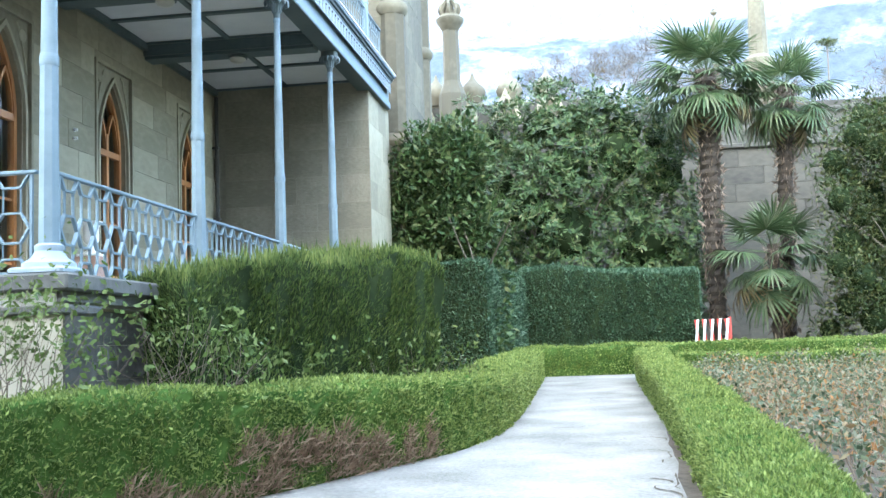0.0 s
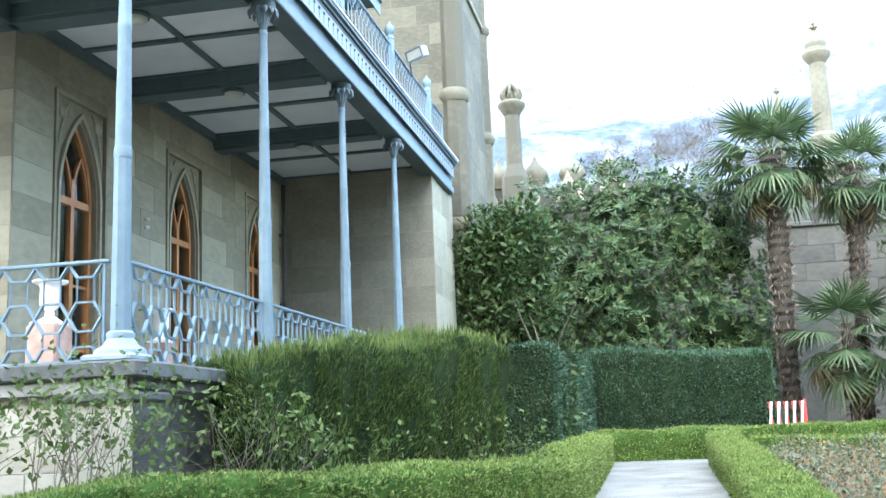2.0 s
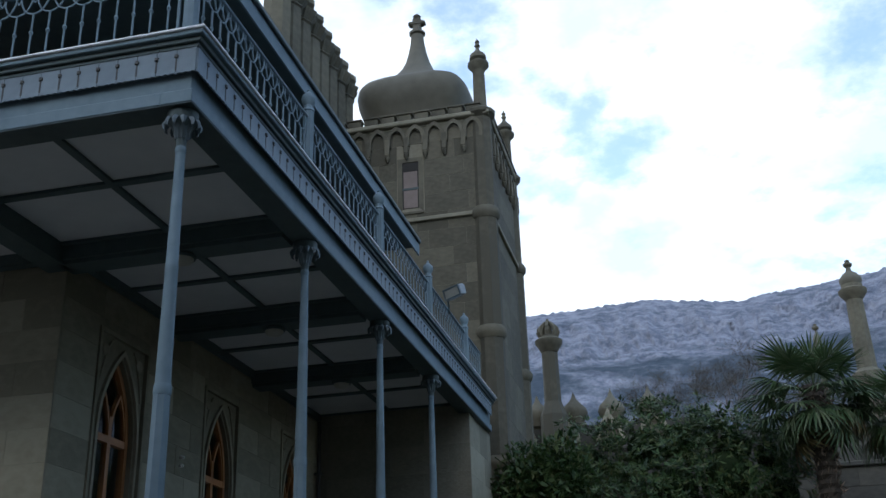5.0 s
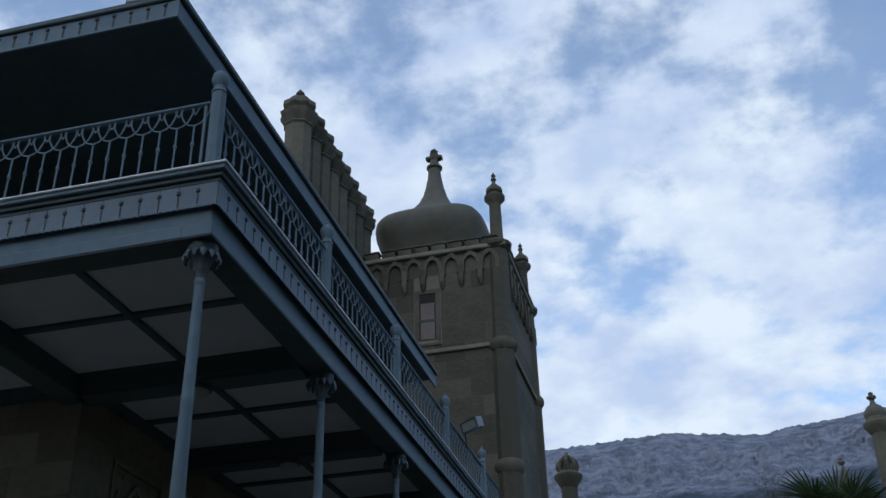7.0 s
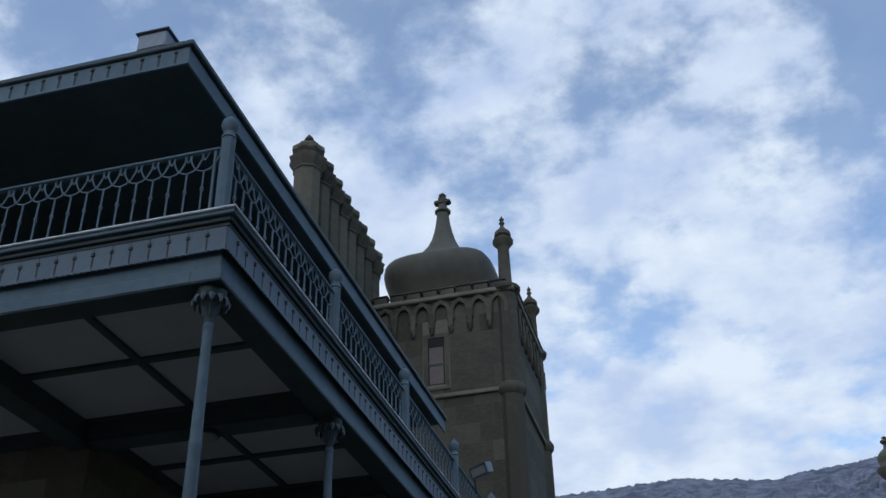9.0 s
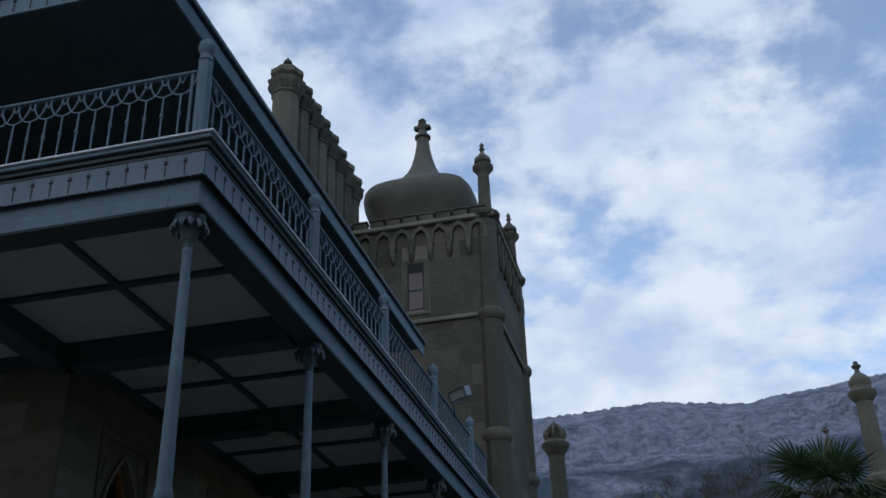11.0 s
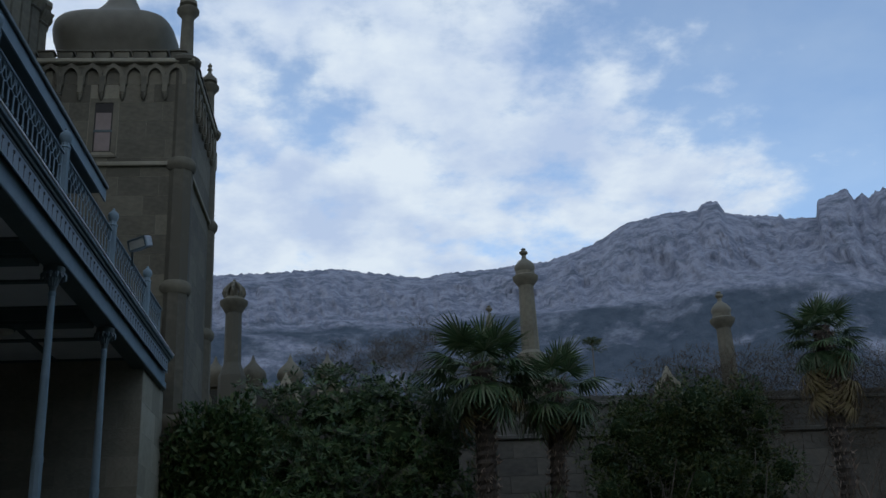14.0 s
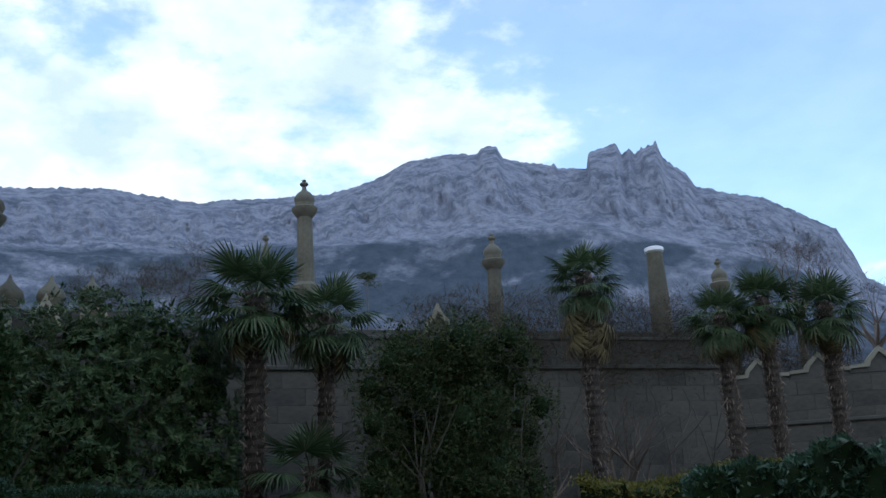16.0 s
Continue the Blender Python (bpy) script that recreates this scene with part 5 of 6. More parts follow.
def hedge(name, line, width, heights, mat, core, label, density, size, upright=0.3, lean=0.6, rough=0.05, bare=None, shape=0.4, out="hedge", shoots=None):
    """A clipped hedge along a line of (x, y): a solid core, shade-dark, with leaves all over it."""
    rng = np.random.default_rng(len(bpy.data.objects))
    t = thing("hedge", label, "hedge", out)
    pts = np.array(line, float)
    d = np.gradient(pts, axis=0)
    d /= np.linalg.norm(d, axis=1)[:, None]
    nrm = np.stack([-d[:, 1], d[:, 0]], 1)
    hs = np.array(heights, float) if np.ndim(heights) else np.full(len(pts), float(heights))
    # resample
    seg = np.concatenate([[0], np.cumsum(np.linalg.norm(np.diff(pts, axis=0), axis=1))])
    m = max(4, int(seg[-1] / 0.18))
    u = np.linspace(0, seg[-1], m)
    P = np.stack([np.interp(u, seg, pts[:, i]) for i in (0, 1)], 1)
    N = np.stack([np.interp(u, seg, nrm[:, i]) for i in (0, 1)], 1)
    N /= np.linalg.norm(N, axis=1)[:, None]
    H = np.interp(u, seg, hs)
    prof = [(-0.5, 0.0), (-0.5, 0.3), (-0.5, 0.6), (-0.5, 0.88), (-0.46, 0.97), (-0.3, 1.0), (0, 1.0), (0.3, 1.0), (0.46, 0.97), (0.5, 0.88), (0.5, 0.6), (0.5, 0.3), (0.5, 0.0)]
    k = len(prof)
    V = np.zeros((m, k, 3))
    for i in range(m):
        g = ground_z(*P[i])
        for j, (a, b) in enumerate(prof):
            w = a * width
            q = noise.noise((P[i][0] * 2.1 + a * 3, P[i][1] * 2.1, b * 2.4)) * rough * (0.4 + b) + noise.noise((P[i][0] * 6.3 + a * 9, P[i][1] * 6.3, b * 7)) * rough * 0.9
            q2 = noise.noise((P[i][0] * 0.7, P[i][1] * 0.7, 5 + a)) * rough * 1.4
            V[i, j, :2] = P[i] + N[i] * (w + math.copysign(q, a) * 1.5)
            V[i, j, 2] = g + b * H[i] + (q + q2 if b > 0.8 else 0)
    sh = Shape()
    fs = [(i * k + j, i * k + j + 1, (i + 1) * k + j + 1, (i + 1) * k + j) for i in range(m - 1) for j in range(k - 1)]
    sh.add(V.reshape(-1, 3).tolist(), fs + [tuple(range(k)), tuple(range((m - 1) * k + k - 1, (m - 1) * k - 1, -1))])
    # its dark colour stands in for shade between the leaves
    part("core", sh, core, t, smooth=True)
    quads = []
    for i in range(m - 1):
        for j in range(k - 1):
            a, b, c = V[i, j], V[i + 1, j], V[i, j + 1]
            quads.append((a, b - a, c - a))
    for i, s in ((0, 1), (m - 1, -1)):
        for j in range(k // 2):
            a, b, c = V[i, j], V[i, k - 1 - j], V[i, j + 1]
            quads.append((a, (b - a), (c - a)) if s > 0 else (a, (c - a), (b - a)))
    area = sum(np.linalg.norm(np.cross(b, c)) for a, b, c in quads)
    n = int(area * density)
    p, nor, ki = box_surface(rng, n, quads)
    si = np.where(ki < (m - 1) * (k - 1), ki // (k - 1), np.where(ki < (m - 1) * (k - 1) + k // 2, 0, m - 1))
    si = np.clip(si, 2, m - 3)
    gz = np.array([ground_z(*q) for q in P])
    inner = np.concatenate([P[si], (gz + 0.5 * H)[si][:, None]], 1)
    nor *= np.sign((nor * (p - inner)).sum(1))[:, None]
    p = p + nor * rng.normal(0, 0.018, (n, 1))
    way = nor * lean + rand_dirs(rng, n) * 0.75 + np.array([0, 0, upright])
    keep = np.ones(n, bool)
    if bare is not None:
        keep = np.array([not bare(*q) for q in p])
        pb = p[~keep]
        if len(pb):
            pb = np.repeat(pb, 2, 0) + rng.normal(0, 0.02, (2 * len(pb), 3))
            nb = len(pb)
            pb = pb - np.repeat(nor[~keep], 2, 0) * 0.01
            me = leaf_mesh("dead_wood", pb, rand_dirs(rng, nb) + np.array([0, 0, 0.9]), rand_dirs(rng, nb), rng.uniform(0.08, 0.20, nb), rng.uniform(0.008, 0.018, nb), 0.05, L_TWIGLEAF)
            tagged(part("dead_wood", me, None, t, "bare grey-brown twigs where the leaves have died"), kind="stuff")
    p, way, n = p[keep], way[keep], int(keep.sum())
    L = rng.uniform(0.6, 1.3, n) * size
    me = leaf_mesh("leaves", p - way / np.linalg.norm(way, axis=1)[:, None] * L[:, None] * 0.3, way, rand_dirs(rng, n), L, L * shape, 0.12, mat)
    tagged(part("leaves", me, None, t), kind="stuff")
    if shoots is not None:
        pick = rng.choice(np.flatnonzero(nor[keep][:, 2] > 0.5), 2600)
        q = p[pick] + rng.normal(0, 0.03, (len(pick), 3))
        up = np.array([0, 0, 1.0]) + rng.normal(0, 0.22, (len(pick), 3))
        me = leaf_mesh("top_growth", q, up, rand_dirs(rng, len(pick)), rng.uniform(0.07, 0.22, len(pick)), np.full(len(pick), 0.022), 0.1, shoots)
        tagged(part("top_growth", me, None, t, "yellow-green upright shoots"), kind="stuff")
    return t


def offset(line, d):
    p = np.array(line, float)
    g = np.gradient(p, axis=0)
    g /= np.linalg.norm(g, axis=1)[:, None]
    return (p + np.stack([-g[:, 1], g[:, 0]], 1) * d).tolist()


def smooth_line(line, n=40):
    p = np.array(line, float)
    s = np.concatenate([[0], np.cumsum(np.linalg.norm(np.diff(p, axis=0), axis=1))])
    u = np.linspace(0, s[-1], n)
    q = np.stack([np.interp(u, s, p[:, i]) for i in (0, 1)], 1)
    for _ in range(3):
        q[1:-1] = (q[:-2] + 2 * q[1:-1] + q[2:]) / 4
    return q.tolist()


def dead_patch(x, y, z):
    g = ground_z(x, y)
    if not -4.1 < x < -1.75 or x < edge_x(y) - 0.45:
        return False
    top = 0.50 - 0.28 * abs(x + 2.65) + 0.45 * noise.noise((x * 2.3, y * 2.3, 9))
    return z < g + top and noise.noise((x * 3.1 + 0.7, y * 3.1, z * 3.5)) > -0.28


left_line = smooth_line([(-9.3, 1.0), (-7.5, 3.0), (-5.2, 6.0), (-3.2, 9.1), (-2.42, 10.8), (-1.82, 12.1), (-1.56, 13.7), (-1.52, 16.0), (-1.58, 21.0), (-1.64, 26.4)])
hl = np.interp([p[1] for p in left_line], [1, 6, 9, 12, 14, 20, 26], [0.98, 0.98, 0.93, 0.80, 0.76, 0.74, 0.72])
hedge("hedge", left_line, 0.72, hl, L_BOX, L_BOX_CORE, "low clipped box hedge beside the path with a dead brown patch", 3900, 0.046, 0.5, bare=dead_patch, out="low box hedges")
right_line = smooth_line([(1.02, 0.5), (1.06, 5.0), (1.18, 9.0), (1.24, 14.0), (1.26, 20.0), (1.28, 24.6)])
hr = np.interp([p[1] for p in right_line], [0, 6, 9, 16, 24], [0.40, 0.45, 0.49, 0.58, 0.70])
hedge("hedge", right_line, 0.60, hr, L_BOX, L_BOX_CORE, "low clipped bright green box hedge along the path", 5200, 0.039, 0.5, out="low box hedges")
hedge("hedge", [(-1.9, 27.2), (0, 27.25), (2, 27.3), (6, 27.3), (16, 27.2)], 0.6, 0.73, L_BOX, L_BOX_CORE, "low clipped box hedge across the end of the path", 1800, 0.07, 0.35, out="low box hedges")
hedge("hedge", [(1.9, 24.3), (4, 24.0), (7, 23.6), (12, 23.2)], 0.5, [0.55, 0.52, 0.52, 0.55], L_BOX, L_BOX_CORE, "low clipped box hedge behind the rose bed", 1800, 0.07, 0.35, out="low box hedges")
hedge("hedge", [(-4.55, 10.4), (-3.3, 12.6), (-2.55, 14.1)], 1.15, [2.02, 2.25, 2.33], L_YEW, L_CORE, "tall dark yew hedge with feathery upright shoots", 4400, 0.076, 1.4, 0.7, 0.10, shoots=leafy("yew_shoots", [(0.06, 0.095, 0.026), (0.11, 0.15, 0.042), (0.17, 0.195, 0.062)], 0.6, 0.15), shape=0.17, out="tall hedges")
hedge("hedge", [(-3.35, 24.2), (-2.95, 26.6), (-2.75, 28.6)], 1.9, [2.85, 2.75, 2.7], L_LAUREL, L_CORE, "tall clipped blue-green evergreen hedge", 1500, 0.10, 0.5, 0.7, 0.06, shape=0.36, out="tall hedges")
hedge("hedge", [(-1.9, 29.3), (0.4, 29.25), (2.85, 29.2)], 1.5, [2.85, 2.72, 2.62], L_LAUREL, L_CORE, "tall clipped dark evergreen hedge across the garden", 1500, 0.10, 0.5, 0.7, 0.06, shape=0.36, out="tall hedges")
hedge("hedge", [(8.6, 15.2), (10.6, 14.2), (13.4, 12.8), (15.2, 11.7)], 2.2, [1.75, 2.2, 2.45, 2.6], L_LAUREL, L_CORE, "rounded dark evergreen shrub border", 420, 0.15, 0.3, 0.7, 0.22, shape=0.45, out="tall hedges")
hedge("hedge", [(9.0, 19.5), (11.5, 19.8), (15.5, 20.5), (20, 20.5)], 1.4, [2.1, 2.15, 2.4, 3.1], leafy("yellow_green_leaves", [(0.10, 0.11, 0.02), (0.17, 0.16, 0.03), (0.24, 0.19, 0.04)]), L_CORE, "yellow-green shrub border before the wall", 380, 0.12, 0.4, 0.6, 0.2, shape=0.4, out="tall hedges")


# ---------------------------------------------------------------- trees and bushes
def limb(sh, p, d, length, r, depth, rng, tips, gnarl=0.35, split=3, taper=0.62, n=6, droop=0.0):
    """A branch of three bends that splits into thinner ones."""
    p, d = Vector(p), Vector(d).normalized()
    for s in range(3):
        d = (d + Vector((rng.uniform(-1, 1), rng.uniform(-1, 1), rng.uniform(-0.6, 0.8) - droop)) * gnarl * 0.4).normalized()
        q = p + d * length / 3
        r2 = r * (1 - 0.12 * (s + 1) / 1.2)
        sh.bar(p, q, r, r2, n)
        p, r = q, r2
    if depth == 0:
        tips.append((p, d))
        return
    for i in range(split):
        e = (d + Vector((rng.uniform(-1, 1), rng.uniform(-1, 1), rng.uniform(-0.5, 0.9))) * 0.85).normalized()
        limb(sh, p, e, length * rng.uniform(0.55, 0.85), r * taper, depth - 1, rng, tips, gnarl, split, taper, max(3, n - 1), droop)


def magnolia():
    rng, nr = random.Random(7), np.random.default_rng(7)
    cx, cy = -1.3, 33.0
    t = thing("magnolia_tree", "broad evergreen magnolia with glossy leaf rosettes", "tree")
    g = ground_z(cx, cy)
    tr, tips = Shape(), []
    tr.bar((cx, cy, g - 0.1), (cx + 0.2, cy, g + 1.6), 0.32, 0.25, 10)
    part("trunk", tr, M_BARK, t, smooth=True)
    br = Shape()
    for i in range(7):
        a = 2 * math.pi * i / 7
        limb(br, (cx + 0.2, cy, g + 1.3 + 0.1 * i), (math.cos(a), math.sin(a) * 0.8, 0.8), 2.6, 0.13, 2, rng, tips, split=3)
    part("branch_work", br, M_BARK, t)
    # rosettes on lumpy shells: clusters stand out, shade-coloured cores keep the gaps dark
    lumps = [(-4.5, -0.4, 2.4, 1.7), (-4.1, -0.2, 4.4, 1.7), (-4.3, 0.1, 6.0, 1.3), (-3.2, 0.0, 6.6, 1.5), (-2.2, -1.0, 3.4, 2.0), (-1.9, 0.0, 7.1, 1.6), (-1.2, -0.4, 5.3, 2.0), (0.0, 0.0, 7.5, 1.7), (0.6, -1.5, 4.0, 2.3), (1.0, -0.2, 7.6, 1.5), (2.2, -0.5, 6.4, 2.1),
             (2.6, 0.2, 7.4, 1.4), (2.9, -1.0, 3.6, 2.0), (3.7, 0.0, 5.8, 1.6), (3.6, 0.2, 7.0, 1.1), (3.9, -0.2, 3.4, 1.4), (-0.5, -1.6, 4.9, 1.9), (-2.9, -1.4, 1.9, 1.6), (1.2, -1.9, 2.2, 1.8), (-3.0, -0.9, 5.2, 1.7), (0.7, -1.0, 6.0, 1.9), (3.4, -0.6, 2.0, 1.5), (-5.0, 0, 3.4, 1.2)]
    B, N = [], []
    for lx, ly, lz, r in lumps:
        k = int(128 * r * r)
        d = rand_dirs(nr, k)
        d = d[d[:, 1] < 0.55]
        rad = r * (0.70 + 0.36 * nr.random((len(d), 1)))
        B.append(np.array([cx + lx, cy + ly, g + lz]) + d * rad * np.array([1, 0.9, 0.95]))
        N.append(d)
    B, N = np.concatenate(B), np.concatenate(N)
    keep = B[:, 2] > g + 0.5
    B, N = B[keep], N[keep]
    n, m = len(B), 9
    base = np.repeat(B, m, 0) + nr.normal(size=(n * m, 3)) * 0.035
    ax = np.repeat(N + nr.normal(size=(n, 3)) * 0.35 + np.array([0, 0, 0.45]), m, 0)
    ax /= np.linalg.norm(ax, axis=1)[:, None]
    ring = rand_dirs(nr, n * m)
    ring -= ax * (ring * ax).sum(1)[:, None]
    ring /= np.linalg.norm(ring, axis=1)[:, None]
    way = ring * nr.uniform(0.6, 1.1, (n * m, 1)) + ax * nr.uniform(0.1, 0.75, (n * m, 1)) + np.array([0, 0, -0.12])
    side = np.cross(way, ax)
    L = nr.uniform(0.15, 0.29, n * m)
    tagged(part("crown", leaf_mesh("crown", base, way, side, L, L * nr.uniform(0.22, 0.32, n * m), 0.14, L_MAGNOLIA), None, t), kind="stuff")
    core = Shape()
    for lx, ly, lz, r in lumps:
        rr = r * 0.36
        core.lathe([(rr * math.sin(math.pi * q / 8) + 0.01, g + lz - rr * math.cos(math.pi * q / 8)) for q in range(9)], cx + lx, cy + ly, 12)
    # filler balls, coloured as the shade within the crown
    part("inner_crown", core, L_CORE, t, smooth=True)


magnolia()


def fan_mesh(name, mat, seed, droop, segs=24, R=0.72, stalk=0.85):
    """A fan palm leaf along +x: a stalk and pleated, split segments whose tips hang."""
    rng = random.Random(seed)
    sh = Shape()
    sh.bar((0, 0, 0), (stalk * 0.6, 0, 0.03), 0.016, 0.012, 4)
    sh.bar((stalk * 0.6, 0, 0.03), (stalk, 0, 0.0), 0.012, 0.008, 4)
    for i in range(segs):
        a = radians(-118 + 236 * i / (segs - 1) + rng.uniform(-3, 3))
        ln = R * (0.80 + 0.30 * math.cos(a * 0.75)) * rng.uniform(0.9, 1.08)
        c, s = math.cos(a), math.sin(a)
        pts = []
        for k, (f, w) in enumerate(((0.0, 0.004), (0.45, 0.030), (0.78, 0.020), (1.0, 0.003))):
            r = ln * f
            z = 0.05 * math.cos(a) * f - droop * (f ** 2.6) * ln * rng.uniform(0.75, 1.25) - 0.10 * abs(s) * f * ln
            q = Vector((stalk + r * c, r * s, z))
            side = Vector((-s, c, 0)) * w
            pts += [q - side, q + Vector((0, 0, -0.35 * w)), q + side]
        fs = [(k * 3 + j, k * 3 + j + 1, k * 3 + 4 + j, k * 3 + 3 + j) for k in range(3) for j in range(2)]
        sh.add(pts, fs)
    me = bpy.data.meshes.new(name)
    me.from_pydata(sh.v, [], sh.f)
    me.materials.append(mat)
    return me


FANS = [fan_mesh("frond", L_PALM, 1, 0.12), fan_mesh("frond", L_PALM, 2, 0.3), fan_mesh("frond", L_PALM, 3, 0.5)]
DRY = [fan_mesh("dry_frond", L_PALM_DRY, 4, 0.9), fan_mesh("dry_frond", L_PALM_DRY, 5, 0.7)]


def fan_palm(x, y, z_crown, r, size, label, seed, fronds=46, dry=9, skirt=0.0, lean=0.0, low=-55):
    rng, nr = random.Random(seed), np.random.default_rng(seed)
    g = ground_z(x, y)
    h = z_crown - g
    t = thing("fan_palm", label, "palm", "fan palms", pose(x, y, g))
    n, sh = 12, Shape()
    rows = max(6, int(h / 0.12))
    vs = []
    for j in range(rows + 1):
        f = j / rows
        rr = r * (0.72 + 0.38 * f ** 0.7) * (0.92 + 0.12 * (j % 2))
        for i in range(n):
            a = 2 * math.pi * (i + 0.5 * (j % 2)) / n
            q = rr * (1 + 0.18 * noise.noise((i * 1.7, j * 0.9, seed)))
            vs.append((q * math.cos(a) + lean * f * f, q * math.sin(a), f * h))
    fs = [(j * n + i, j * n + (i + 1) % n, (j + 1) * n + (i + 1) % n, (j + 1) * n + i) for j in range(rows) for i in range(n)]
    part("trunk", sh.add(vs, fs + [tuple(range(rows * n, rows * n + n))]), M_FIBRE, t, "trunk wrapped in dark brown fibre")
    k = int(h * 130)
    a, f = nr.random(k) * 2 * np.pi, nr.random(k) ** 0.7
    rr = r * (0.75 + 0.36 * f ** 0.7)
    base = np.stack([rr * np.cos(a) + lean * f * f, rr * np.sin(a), f * h], 1)
    way = np.stack([np.cos(a) * 0.55, np.sin(a) * 0.55, nr.choice([-0.9, 0.7], k)], 1) + nr.normal(size=(k, 3)) * 0.25
    L = nr.uniform(0.10, 0.28, k)
    tagged(part("trunk_fibre", leaf_mesh("trunk_fibre", base, way, rand_dirs(nr, k), L, L * 0.22, 0.1, M_FIBRE_TUFT), None, t), kind="stuff")
    for i in range(fronds):
        f = (i + 0.5) / fronds
        el = 80 - (80 - low) * f ** 0.85 + rng.uniform(-9, 9)
        az = i * 137.5 + rng.uniform(-14, 14)
        me = FANS[0 if f < 0.35 else rng.choice((1, 1, 2)) if f < 0.8 else 2]
        s = size * rng.uniform(0.85, 1.1) * (0.75 + 0.25 * min(1, f * 3))
        ob = new("frond", me)
        ob.parent = t
        ob.matrix_basis = Matrix.Translation((lean, 0, h - 0.12 - 0.25 * f)) @ Matrix.Rotation(radians(az), 4, "Z") @ Matrix.Rotation(radians(-el), 4, "Y") @ Matrix.Diagonal((s, s, s, 1))
    for i in range(dry):
        ob = new("dry_frond", DRY[i % 2])
        ob.parent = t
        s = size * rng.uniform(0.7, 1.0)
        ob.matrix_basis = Matrix.Translation((lean, 0, h - 0.35 - skirt * rng.random())) @ Matrix.Rotation(radians(i * 137.5 * 1.3), 4, "Z") @ Matrix.Rotation(radians(rng.uniform(26, 74)), 4, "Y") @ Matrix.Diagonal((s, s, s, 1))
    return t


fan_palm(3.55, 30.6, 9.5, 0.29, 1.30, "tall fan palm with a shaggy brown trunk", 11, 42, 6, 0.2, low=-50)
fan_palm(5.65, 31.4, 9.05, 0.22, 1.15, "tall fan palm with yellowing lower fronds", 12, 34, 6, 0.2, lean=0.25, low=-50)
fan_palm(5.0, 29.7, 4.3, 0.15, 1.25, "short young fan palm with a few broad yellowing fronds", 13, 22, 4, 0.2, low=-60)
fan_palm(14.05, 30.2, 10.25, 0.25, 0.90, "tall fan palm with a skirt of brown dead fronds", 15, 38, 26, 1.6)
fan_palm(19.2, 30.6, 9.1, 0.24, 0.95, "fan palm with a slim fibrous trunk by the wall", 16, 40, 10, 0.4)
fan_palm(20.75, 30.4, 9.6, 0.24, 1.0, "fan palm with a slim fibrous trunk by the wall", 17, 42, 10, 0.4)
fan_palm(23.05, 30.2, 9.4, 0.25, 1.0, "fan palm with a slim fibrous trunk by the wall", 18, 42, 10, 0.4)


def evergreen(x, y, rx, ry, h, n, size, mat, label, seed, name="evergreen_shrub", lumps=16, y_cut=0.5, zlo=0.0, solid=True, wide=0.42, fat=1.0, stems=5):
    rng, nr = random.Random(seed), np.random.default_rng(seed)
    g = ground_z(x, y)
    t = thing(name, label, "shrub", "evergreen shrubs")
    tr, tips = Shape(), []
    for i in range(stems):
        limb(tr, (x + rng.uniform(-0.3, 0.3), y + rng.uniform(-0.3, 0.3), g - 0.1), (rng.uniform(-0.5, 0.5), rng.uniform(-0.4, 0.4), 1), h * 0.4, 0.09, 1, rng, tips)
    part("stem_work", tr, M_BARK, t)
    B, N, core = [], [], Shape()
    for i in range(lumps):
        f = i / lumps
        z = zlo + (h - zlo) * (0.12 + 0.80 * f)
        sp = 1 - 0.35 * max(0, f - 0.6) / 0.4
        lx, ly = (((i * 0.618) % 1) * 2 - 1) * rx * 0.85 * sp, rng.uniform(-0.8, 0.3) * ry * 0.7
        r = rng.uniform(0.18, 0.30) * rx * fat
        k = n // lumps
        d = rand_dirs(nr, k)
        d[:, 1] = np.where(d[:, 1] > y_cut, -d[:, 1], d[:, 1])
        B.append(np.array([x + lx, y + ly, g + z]) + d * r * (0.62 + 0.6 * nr.random((k, 1))) * np.array([1, 1, 1.15]))
        N.append(d)
        rr = r * 0.5
        core.lathe([(rr * math.sin(math.pi * q / 7) + 0.01, g + z - rr * 1.1 * math.cos(math.pi * q / 7)) for q in range(8)], x + lx, y + ly, 9)
    B, N = np.concatenate(B), np.concatenate(N)
    B[:, 2] = np.maximum(B[:, 2], g + 0.05)
    m = len(B)
    L = nr.uniform(0.6, 1.3, m) * size
    tagged(part("crown", leaf_mesh("crown", B, N * 0.5 + rand_dirs(nr, m) * 0.8 + np.array([0, 0, 0.15]), rand_dirs(nr, m), L, L * wide, 0.12, mat), None, t), kind="stuff")
    # dark filler balls paint the shade inside the shrub
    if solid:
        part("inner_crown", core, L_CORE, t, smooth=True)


evergreen(8.4, 29.3, 2.5, 1.6, 7.5, 30000, 0.14, L_SHRUB, "tall loose evergreen shrub with olive-tinged small leaves", 21, lumps=46)
evergreen(10.3, 29.8, 2.0, 1.4, 7.9, 20000, 0.14, L_SHRUB, "tall loose evergreen shrub with olive-tinged small leaves", 22, lumps=34)
evergreen(-3.55, 25.6, 1.4, 0.8, 6.7, 20000, 0.21, L_MAGNOLIA, "glossy evergreen bush against the tower foot", 23, lumps=46, zlo=-0.9, fat=1.5, stems=1)

BRUSH = "tangled brown winter brush along the wall top"
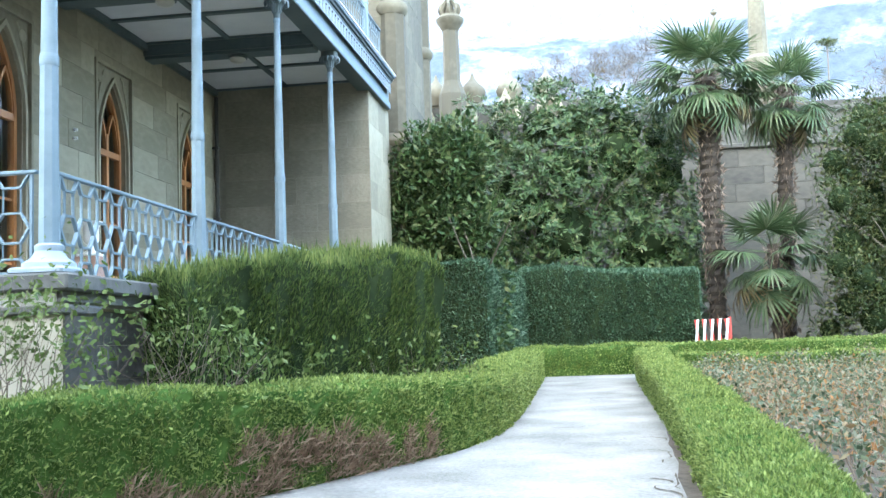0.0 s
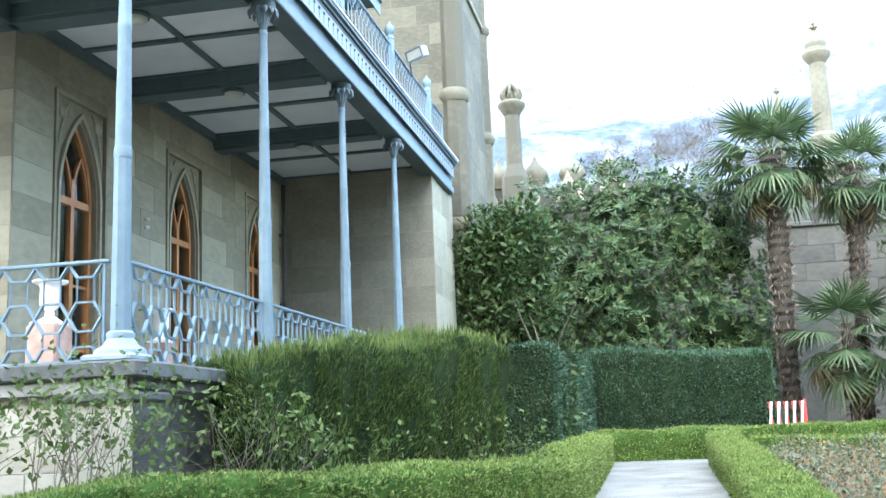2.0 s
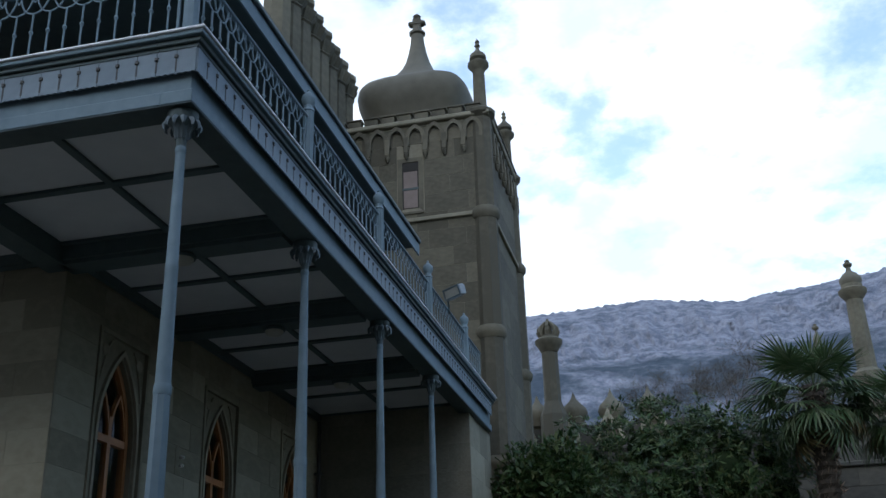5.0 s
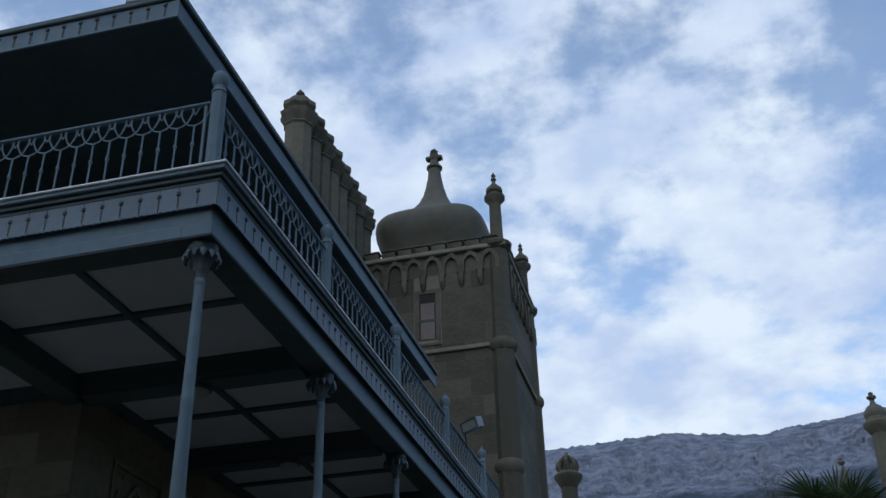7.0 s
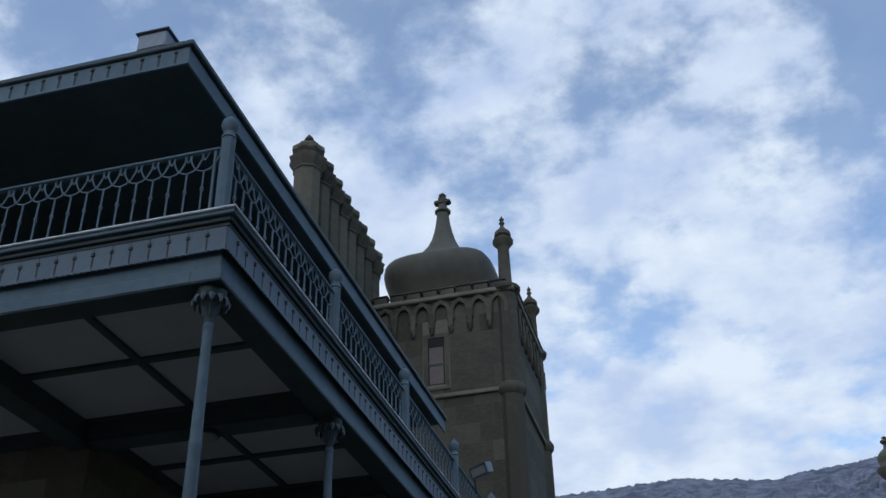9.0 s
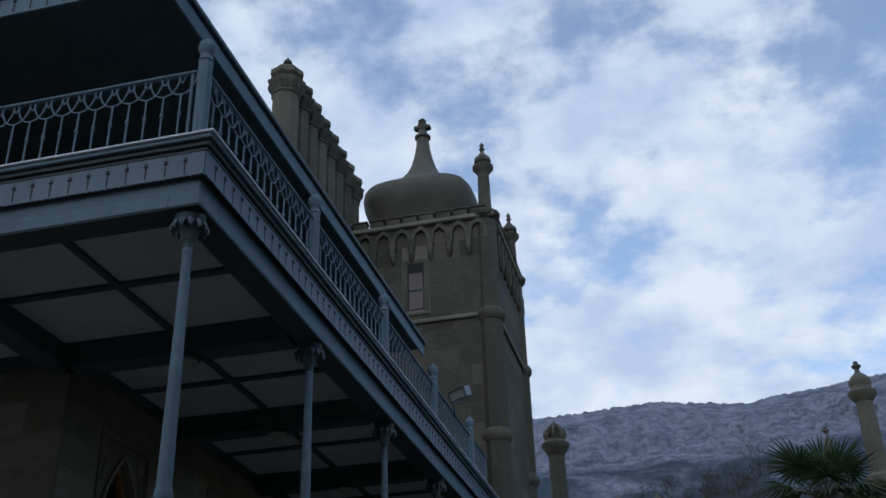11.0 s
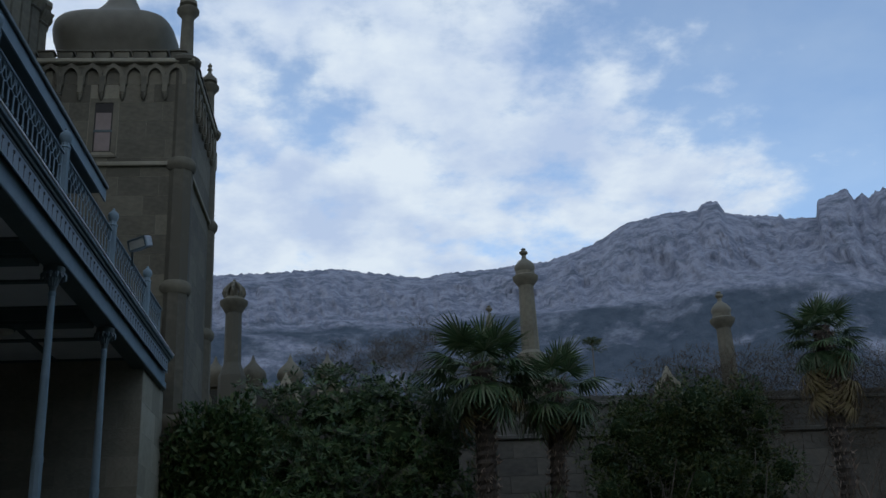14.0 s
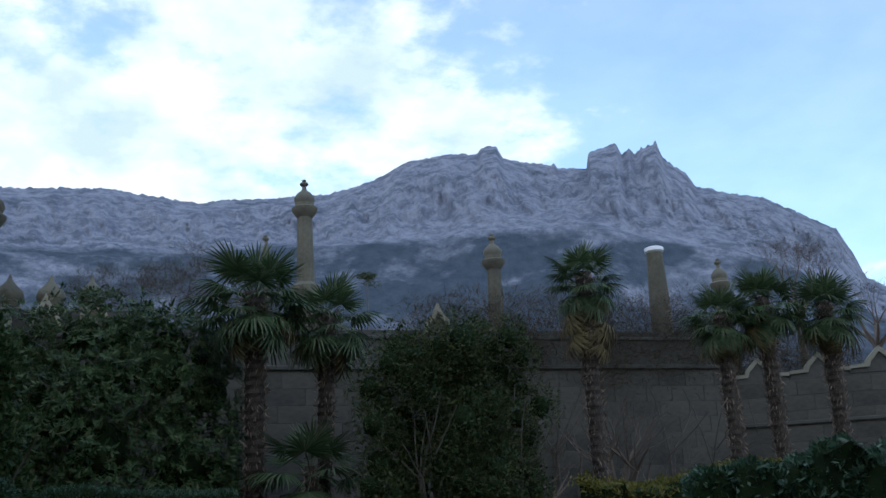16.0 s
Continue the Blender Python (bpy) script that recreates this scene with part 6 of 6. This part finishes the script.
for i, (x, y, rx, h) in enumerate([(12.6, 38.6, 3.0, 10.1), (16.6, 38.6, 3.2, 10.4), (20.6, 38.6, 3.2, 10.2), (24.2, 39.6, 2.8, 9.6), (28.6, 39.8, 3.4, 8.6), (6.6, 39.4, 2.6, 9.6)]):
    evergreen(x, y, rx, 1.0, h, 13000, 0.38, L_BRUSH, BRUSH, 24 + i, name="bare_brush", lumps=44, zlo=6.4, solid=False, wide=0.045)


def bare_tree(x, y, h, spread, label, seed, depth=4, r=0.14, fork=0.66, reach=0.13, twigs=14):
    rng, nr, tips = random.Random(seed), np.random.default_rng(seed), []
    g = ground_z(x, y)
    t = thing("bare_tree", label, "tree", "bare trees")
    tr, br = Shape(), Shape()
    top = Vector((x + rng.uniform(-0.3, 0.3), y, g + h * fork))
    tr.bar((x, y, g - 0.1), top, r * 1.5, r, 8)
    for i in range(5):
        a = 2 * math.pi * i / 5 + rng.random()
        limb(br, top - Vector((0, 0, 0.1 * i)), (math.cos(a) * spread, math.sin(a) * spread, 0.9), h * reach, r * 0.7, depth, rng, tips, 0.5, 3, 0.62, 5)
    part("trunk", tr, M_BARK, t)
    part("branch_work", br, M_TWIG, t)
    P, D = np.array([list(p) for p, q in tips]), np.array([list(q) for p, q in tips])
    n = len(P) * twigs
    B = np.repeat(P, twigs, 0) + nr.normal(0, 0.12, (n, 3))
    me = leaf_mesh("twig_haze", B, np.repeat(D, twigs, 0) + rand_dirs(nr, n) * 0.9, rand_dirs(nr, n), nr.uniform(0.2, 0.55, n) * min(1.0, h / 9), np.full(n, 0.012), 0.1, L_BRUSH)
    tagged(part("twig_haze", me, None, t), kind="stuff")


bare_tree(1.0, 44.0, 12.6, 1.0, "bare winter tree with a dense twiggy crown", 31, depth=4, r=0.2)
bare_tree(3.2, 45.5, 13.4, 1.0, "bare winter tree with a dense twiggy crown", 32, depth=4, r=0.2)
bare_tree(32.0, 44.0, 16.6, 0.6, "bare winter tree with thin branches behind the wall", 33, depth=4, r=0.20, reach=0.085, twigs=7)
bare_tree(38.0, 46.0, 14.6, 0.7, "bare winter tree with thin branches behind the wall", 34, depth=3, r=0.20, reach=0.10, twigs=7)
bare_tree(13.4, 35.0, 5.6, 0.6, "small bare tree with pale twisted limbs by the wall", 35, depth=3, r=0.20, fork=0.3, reach=0.24, twigs=3)
bare_tree(17.3, 35.4, 6.6, 0.6, "small bare tree with pale twisted limbs by the wall", 36, depth=3, r=0.26, fork=0.34, reach=0.24, twigs=3)
bare_tree(18.9, 35.6, 5.2, 0.6, "small bare tree with pale twisted limbs by the wall", 37, depth=3, r=0.13, fork=0.3, reach=0.24, twigs=3)


def umbrella_pine(x, y, z):
    nr = np.random.default_rng(5)
    t = thing("umbrella_pine", "distant umbrella pine with a flat crown", "tree")
    g = ground_z(x, y)
    part("trunk", Shape().bar((x, y, g), (x + 0.3, y, z - 0.6), 0.10, 0.05, 6), M_BARK, t)
    n = 900
    d = rand_dirs(nr, n)
    B = np.array([x + 0.3, y, z - 0.4]) + d * np.array([0.85, 0.85, 0.26]) * nr.random((n, 1)) ** 0.4 + nr.choice([0.0, -0.75], (n, 1), p=[0.8, 0.2]) * np.array([-0.5, 0, 0.8])
    tagged(part("crown", leaf_mesh("crown", B, rand_dirs(nr, n), rand_dirs(nr, n), np.full(n, 0.22), np.full(n, 0.06), 0.1, L_SHRUB), None, t), kind="stuff")


umbrella_pine(18.0, 80.0, 23.8)


# roses: canes with sparse leaves
def rose_bush(x, y, h, w, seed, leaves, label, canes=7):
    rng, nr = random.Random(seed), np.random.default_rng(seed)
    g = ground_z(x, y)
    t = thing("rose_bush", label, "rose", "rose bushes")
    sh, tips, pts = Shape(), [], []
    for i in range(canes):
        a = rng.random() * 6.28
        limb(sh, (x + 0.1 * math.cos(a), y + 0.1 * math.sin(a), g), (math.cos(a) * w, math.sin(a) * w, 1), h * 0.55, 0.011, 1, rng, tips, 0.5, 3, 0.7, 4)
    part("stem_work", sh, M_TWIG, t)
    P = np.array([list(p) for p, d in tips])
    k = int(leaves * 1.5)
    B = P[nr.integers(0, len(P), k)] + nr.normal(size=(k, 3)) * np.array([0.13, 0.13, 0.16])
    B[:, 2] = np.maximum(B[:, 2], g + 0.15)
    L = nr.uniform(0.04, 0.095, k)
    tagged(part("leaves", leaf_mesh("leaves", B, rand_dirs(nr, k) + np.array([0, 0, -0.3]), rand_dirs(nr, k), L, L * 0.6, 0.1, L_ROSE), None, t), kind="stuff")


ROSES = "rose bush with thin canes and sparse pale green leaves"
for i, (x, y, h, w, k) in enumerate([(-5.15, 7.9, 1.9, 0.35, 260), (-4.55, 8.1, 2.1, 0.4, 260), (-4.05, 8.9, 1.9, 0.4, 240), (-5.7, 7.6, 2.0, 0.4, 360), (-6.3, 7.5, 2.3, 0.35, 420), (-4.95, 7.6, 1.7, 0.45, 320), (-3.9, 9.4, 1.7, 0.4, 240), (-3.75, 10.0, 1.3, 0.4, 150), (-3.1, 11.3, 1.15, 0.4, 150), (-2.7, 12.2, 1.2, 0.4, 170), (-2.45, 12.8, 1.35, 0.4, 190), (-2.1, 13.6, 1.2, 0.4, 130)]):
    rose_bush(x, y, h, w, 50 + i, k, ROSES)


def rose_bed():
    """The winter bed: short bare canes and withered leaves, too many to count."""
    nr = np.random.default_rng(77)
    n = 80000
    x, y = nr.uniform(1.62, 13, n), 4 + 19.4 * nr.random(n) ** 0.8
    lump = np.array([noise.noise((a * 1.4, b * 1.4, 3)) for a, b in zip(x, y)])
    z = np.array([ground_z(a, b) for a, b in zip(x, y)]) + (0.16 + 0.52 * np.clip(lump * 1.6 + 0.4, 0, 1)) * nr.random(n) ** 0.4
    L = nr.uniform(0.04, 0.095, n)
    me = leaf_mesh("withered_leaves", np.stack([x, y, z], 1), rand_dirs(nr, n), rand_dirs(nr, n), L, L * 0.6, 0.12, L_DEAD)
    tagged(new("rose_bed_leaves", me), "withered orange and grey-green leaves of a winter rose bed", "leaves", kind="stuff")
    k = 11000
    x, y = nr.uniform(1.95, 13, k), 4 + 19.4 * nr.random(k) ** 0.8
    B = np.stack([x, y, np.array([ground_z(a, b) for a, b in zip(x, y)])], 1)
    W = rand_dirs(nr, k) * 0.6 + np.array([0, 0, 1.0])
    me = leaf_mesh("canes", B, W, rand_dirs(nr, k), nr.uniform(0.3, 0.62, k), np.full(k, 0.010), 0.1, L_TWIGLEAF)
    tagged(new("rose_bed_canes", me), "short cut rose canes in the winter bed", "canes", kind="stuff")


rose_bed()


def ground_litter():
    nr = np.random.default_rng(9)
    n = 5000
    x, y = nr.uniform(-6.5, -2.2, n), nr.uniform(7, 26, n)
    keep = np.array([x_ < edge_x(y_) - 0.5 for x_, y_ in zip(x, y)])
    x, y = x[keep], y[keep]
    n = len(x)
    z = np.array([ground_z(a, b) for a, b in zip(x, y)]) + 0.01
    L = nr.uniform(0.04, 0.09, n)
    me = leaf_mesh("litter", np.stack([x, y, z], 1), rand_dirs(nr, n) * np.array([1, 1, 0.2]), rand_dirs(nr, n), L, L * 0.6, 0.1, L_DEAD)
    tagged(new("leaf_litter", me), "fallen withered leaves on the soil", "leaves", kind="stuff")


ground_litter()

# folding striped barrier at the end of the path
bar = thing("folding_barrier", "folding barrier of red and white slanting slats", "barrier", at=pose(3.02, 27.95, ground_z(3, 27.9)))
for i in range(5):
    x = -0.40 + 0.19 * i
    part("white_slat", Shape().slab([(x - 0.05, 0.25), (x + 0.0, 0.25), (x + 0.12, 1.32), (x + 0.06, 1.32)], "y", -0.03, -0.012), M_STRIPE, bar)
    part("red_slat", Shape().slab([(x + 0.12, 0.30), (x + 0.17, 0.30), (x + 0.05, 1.32), (x + 0.0, 1.32)], "y", 0.0, 0.016), M_RED, bar)
for x in (0.50,):
    part("post", Shape().box(x - 0.03, -0.025, 0, x + 0.03, 0.025, 1.36, 0.006), M_RED, bar)
    part("foot", Shape().box(x - 0.04, -0.22, 0, x + 0.04, 0.22, 0.04), M_RED, bar)
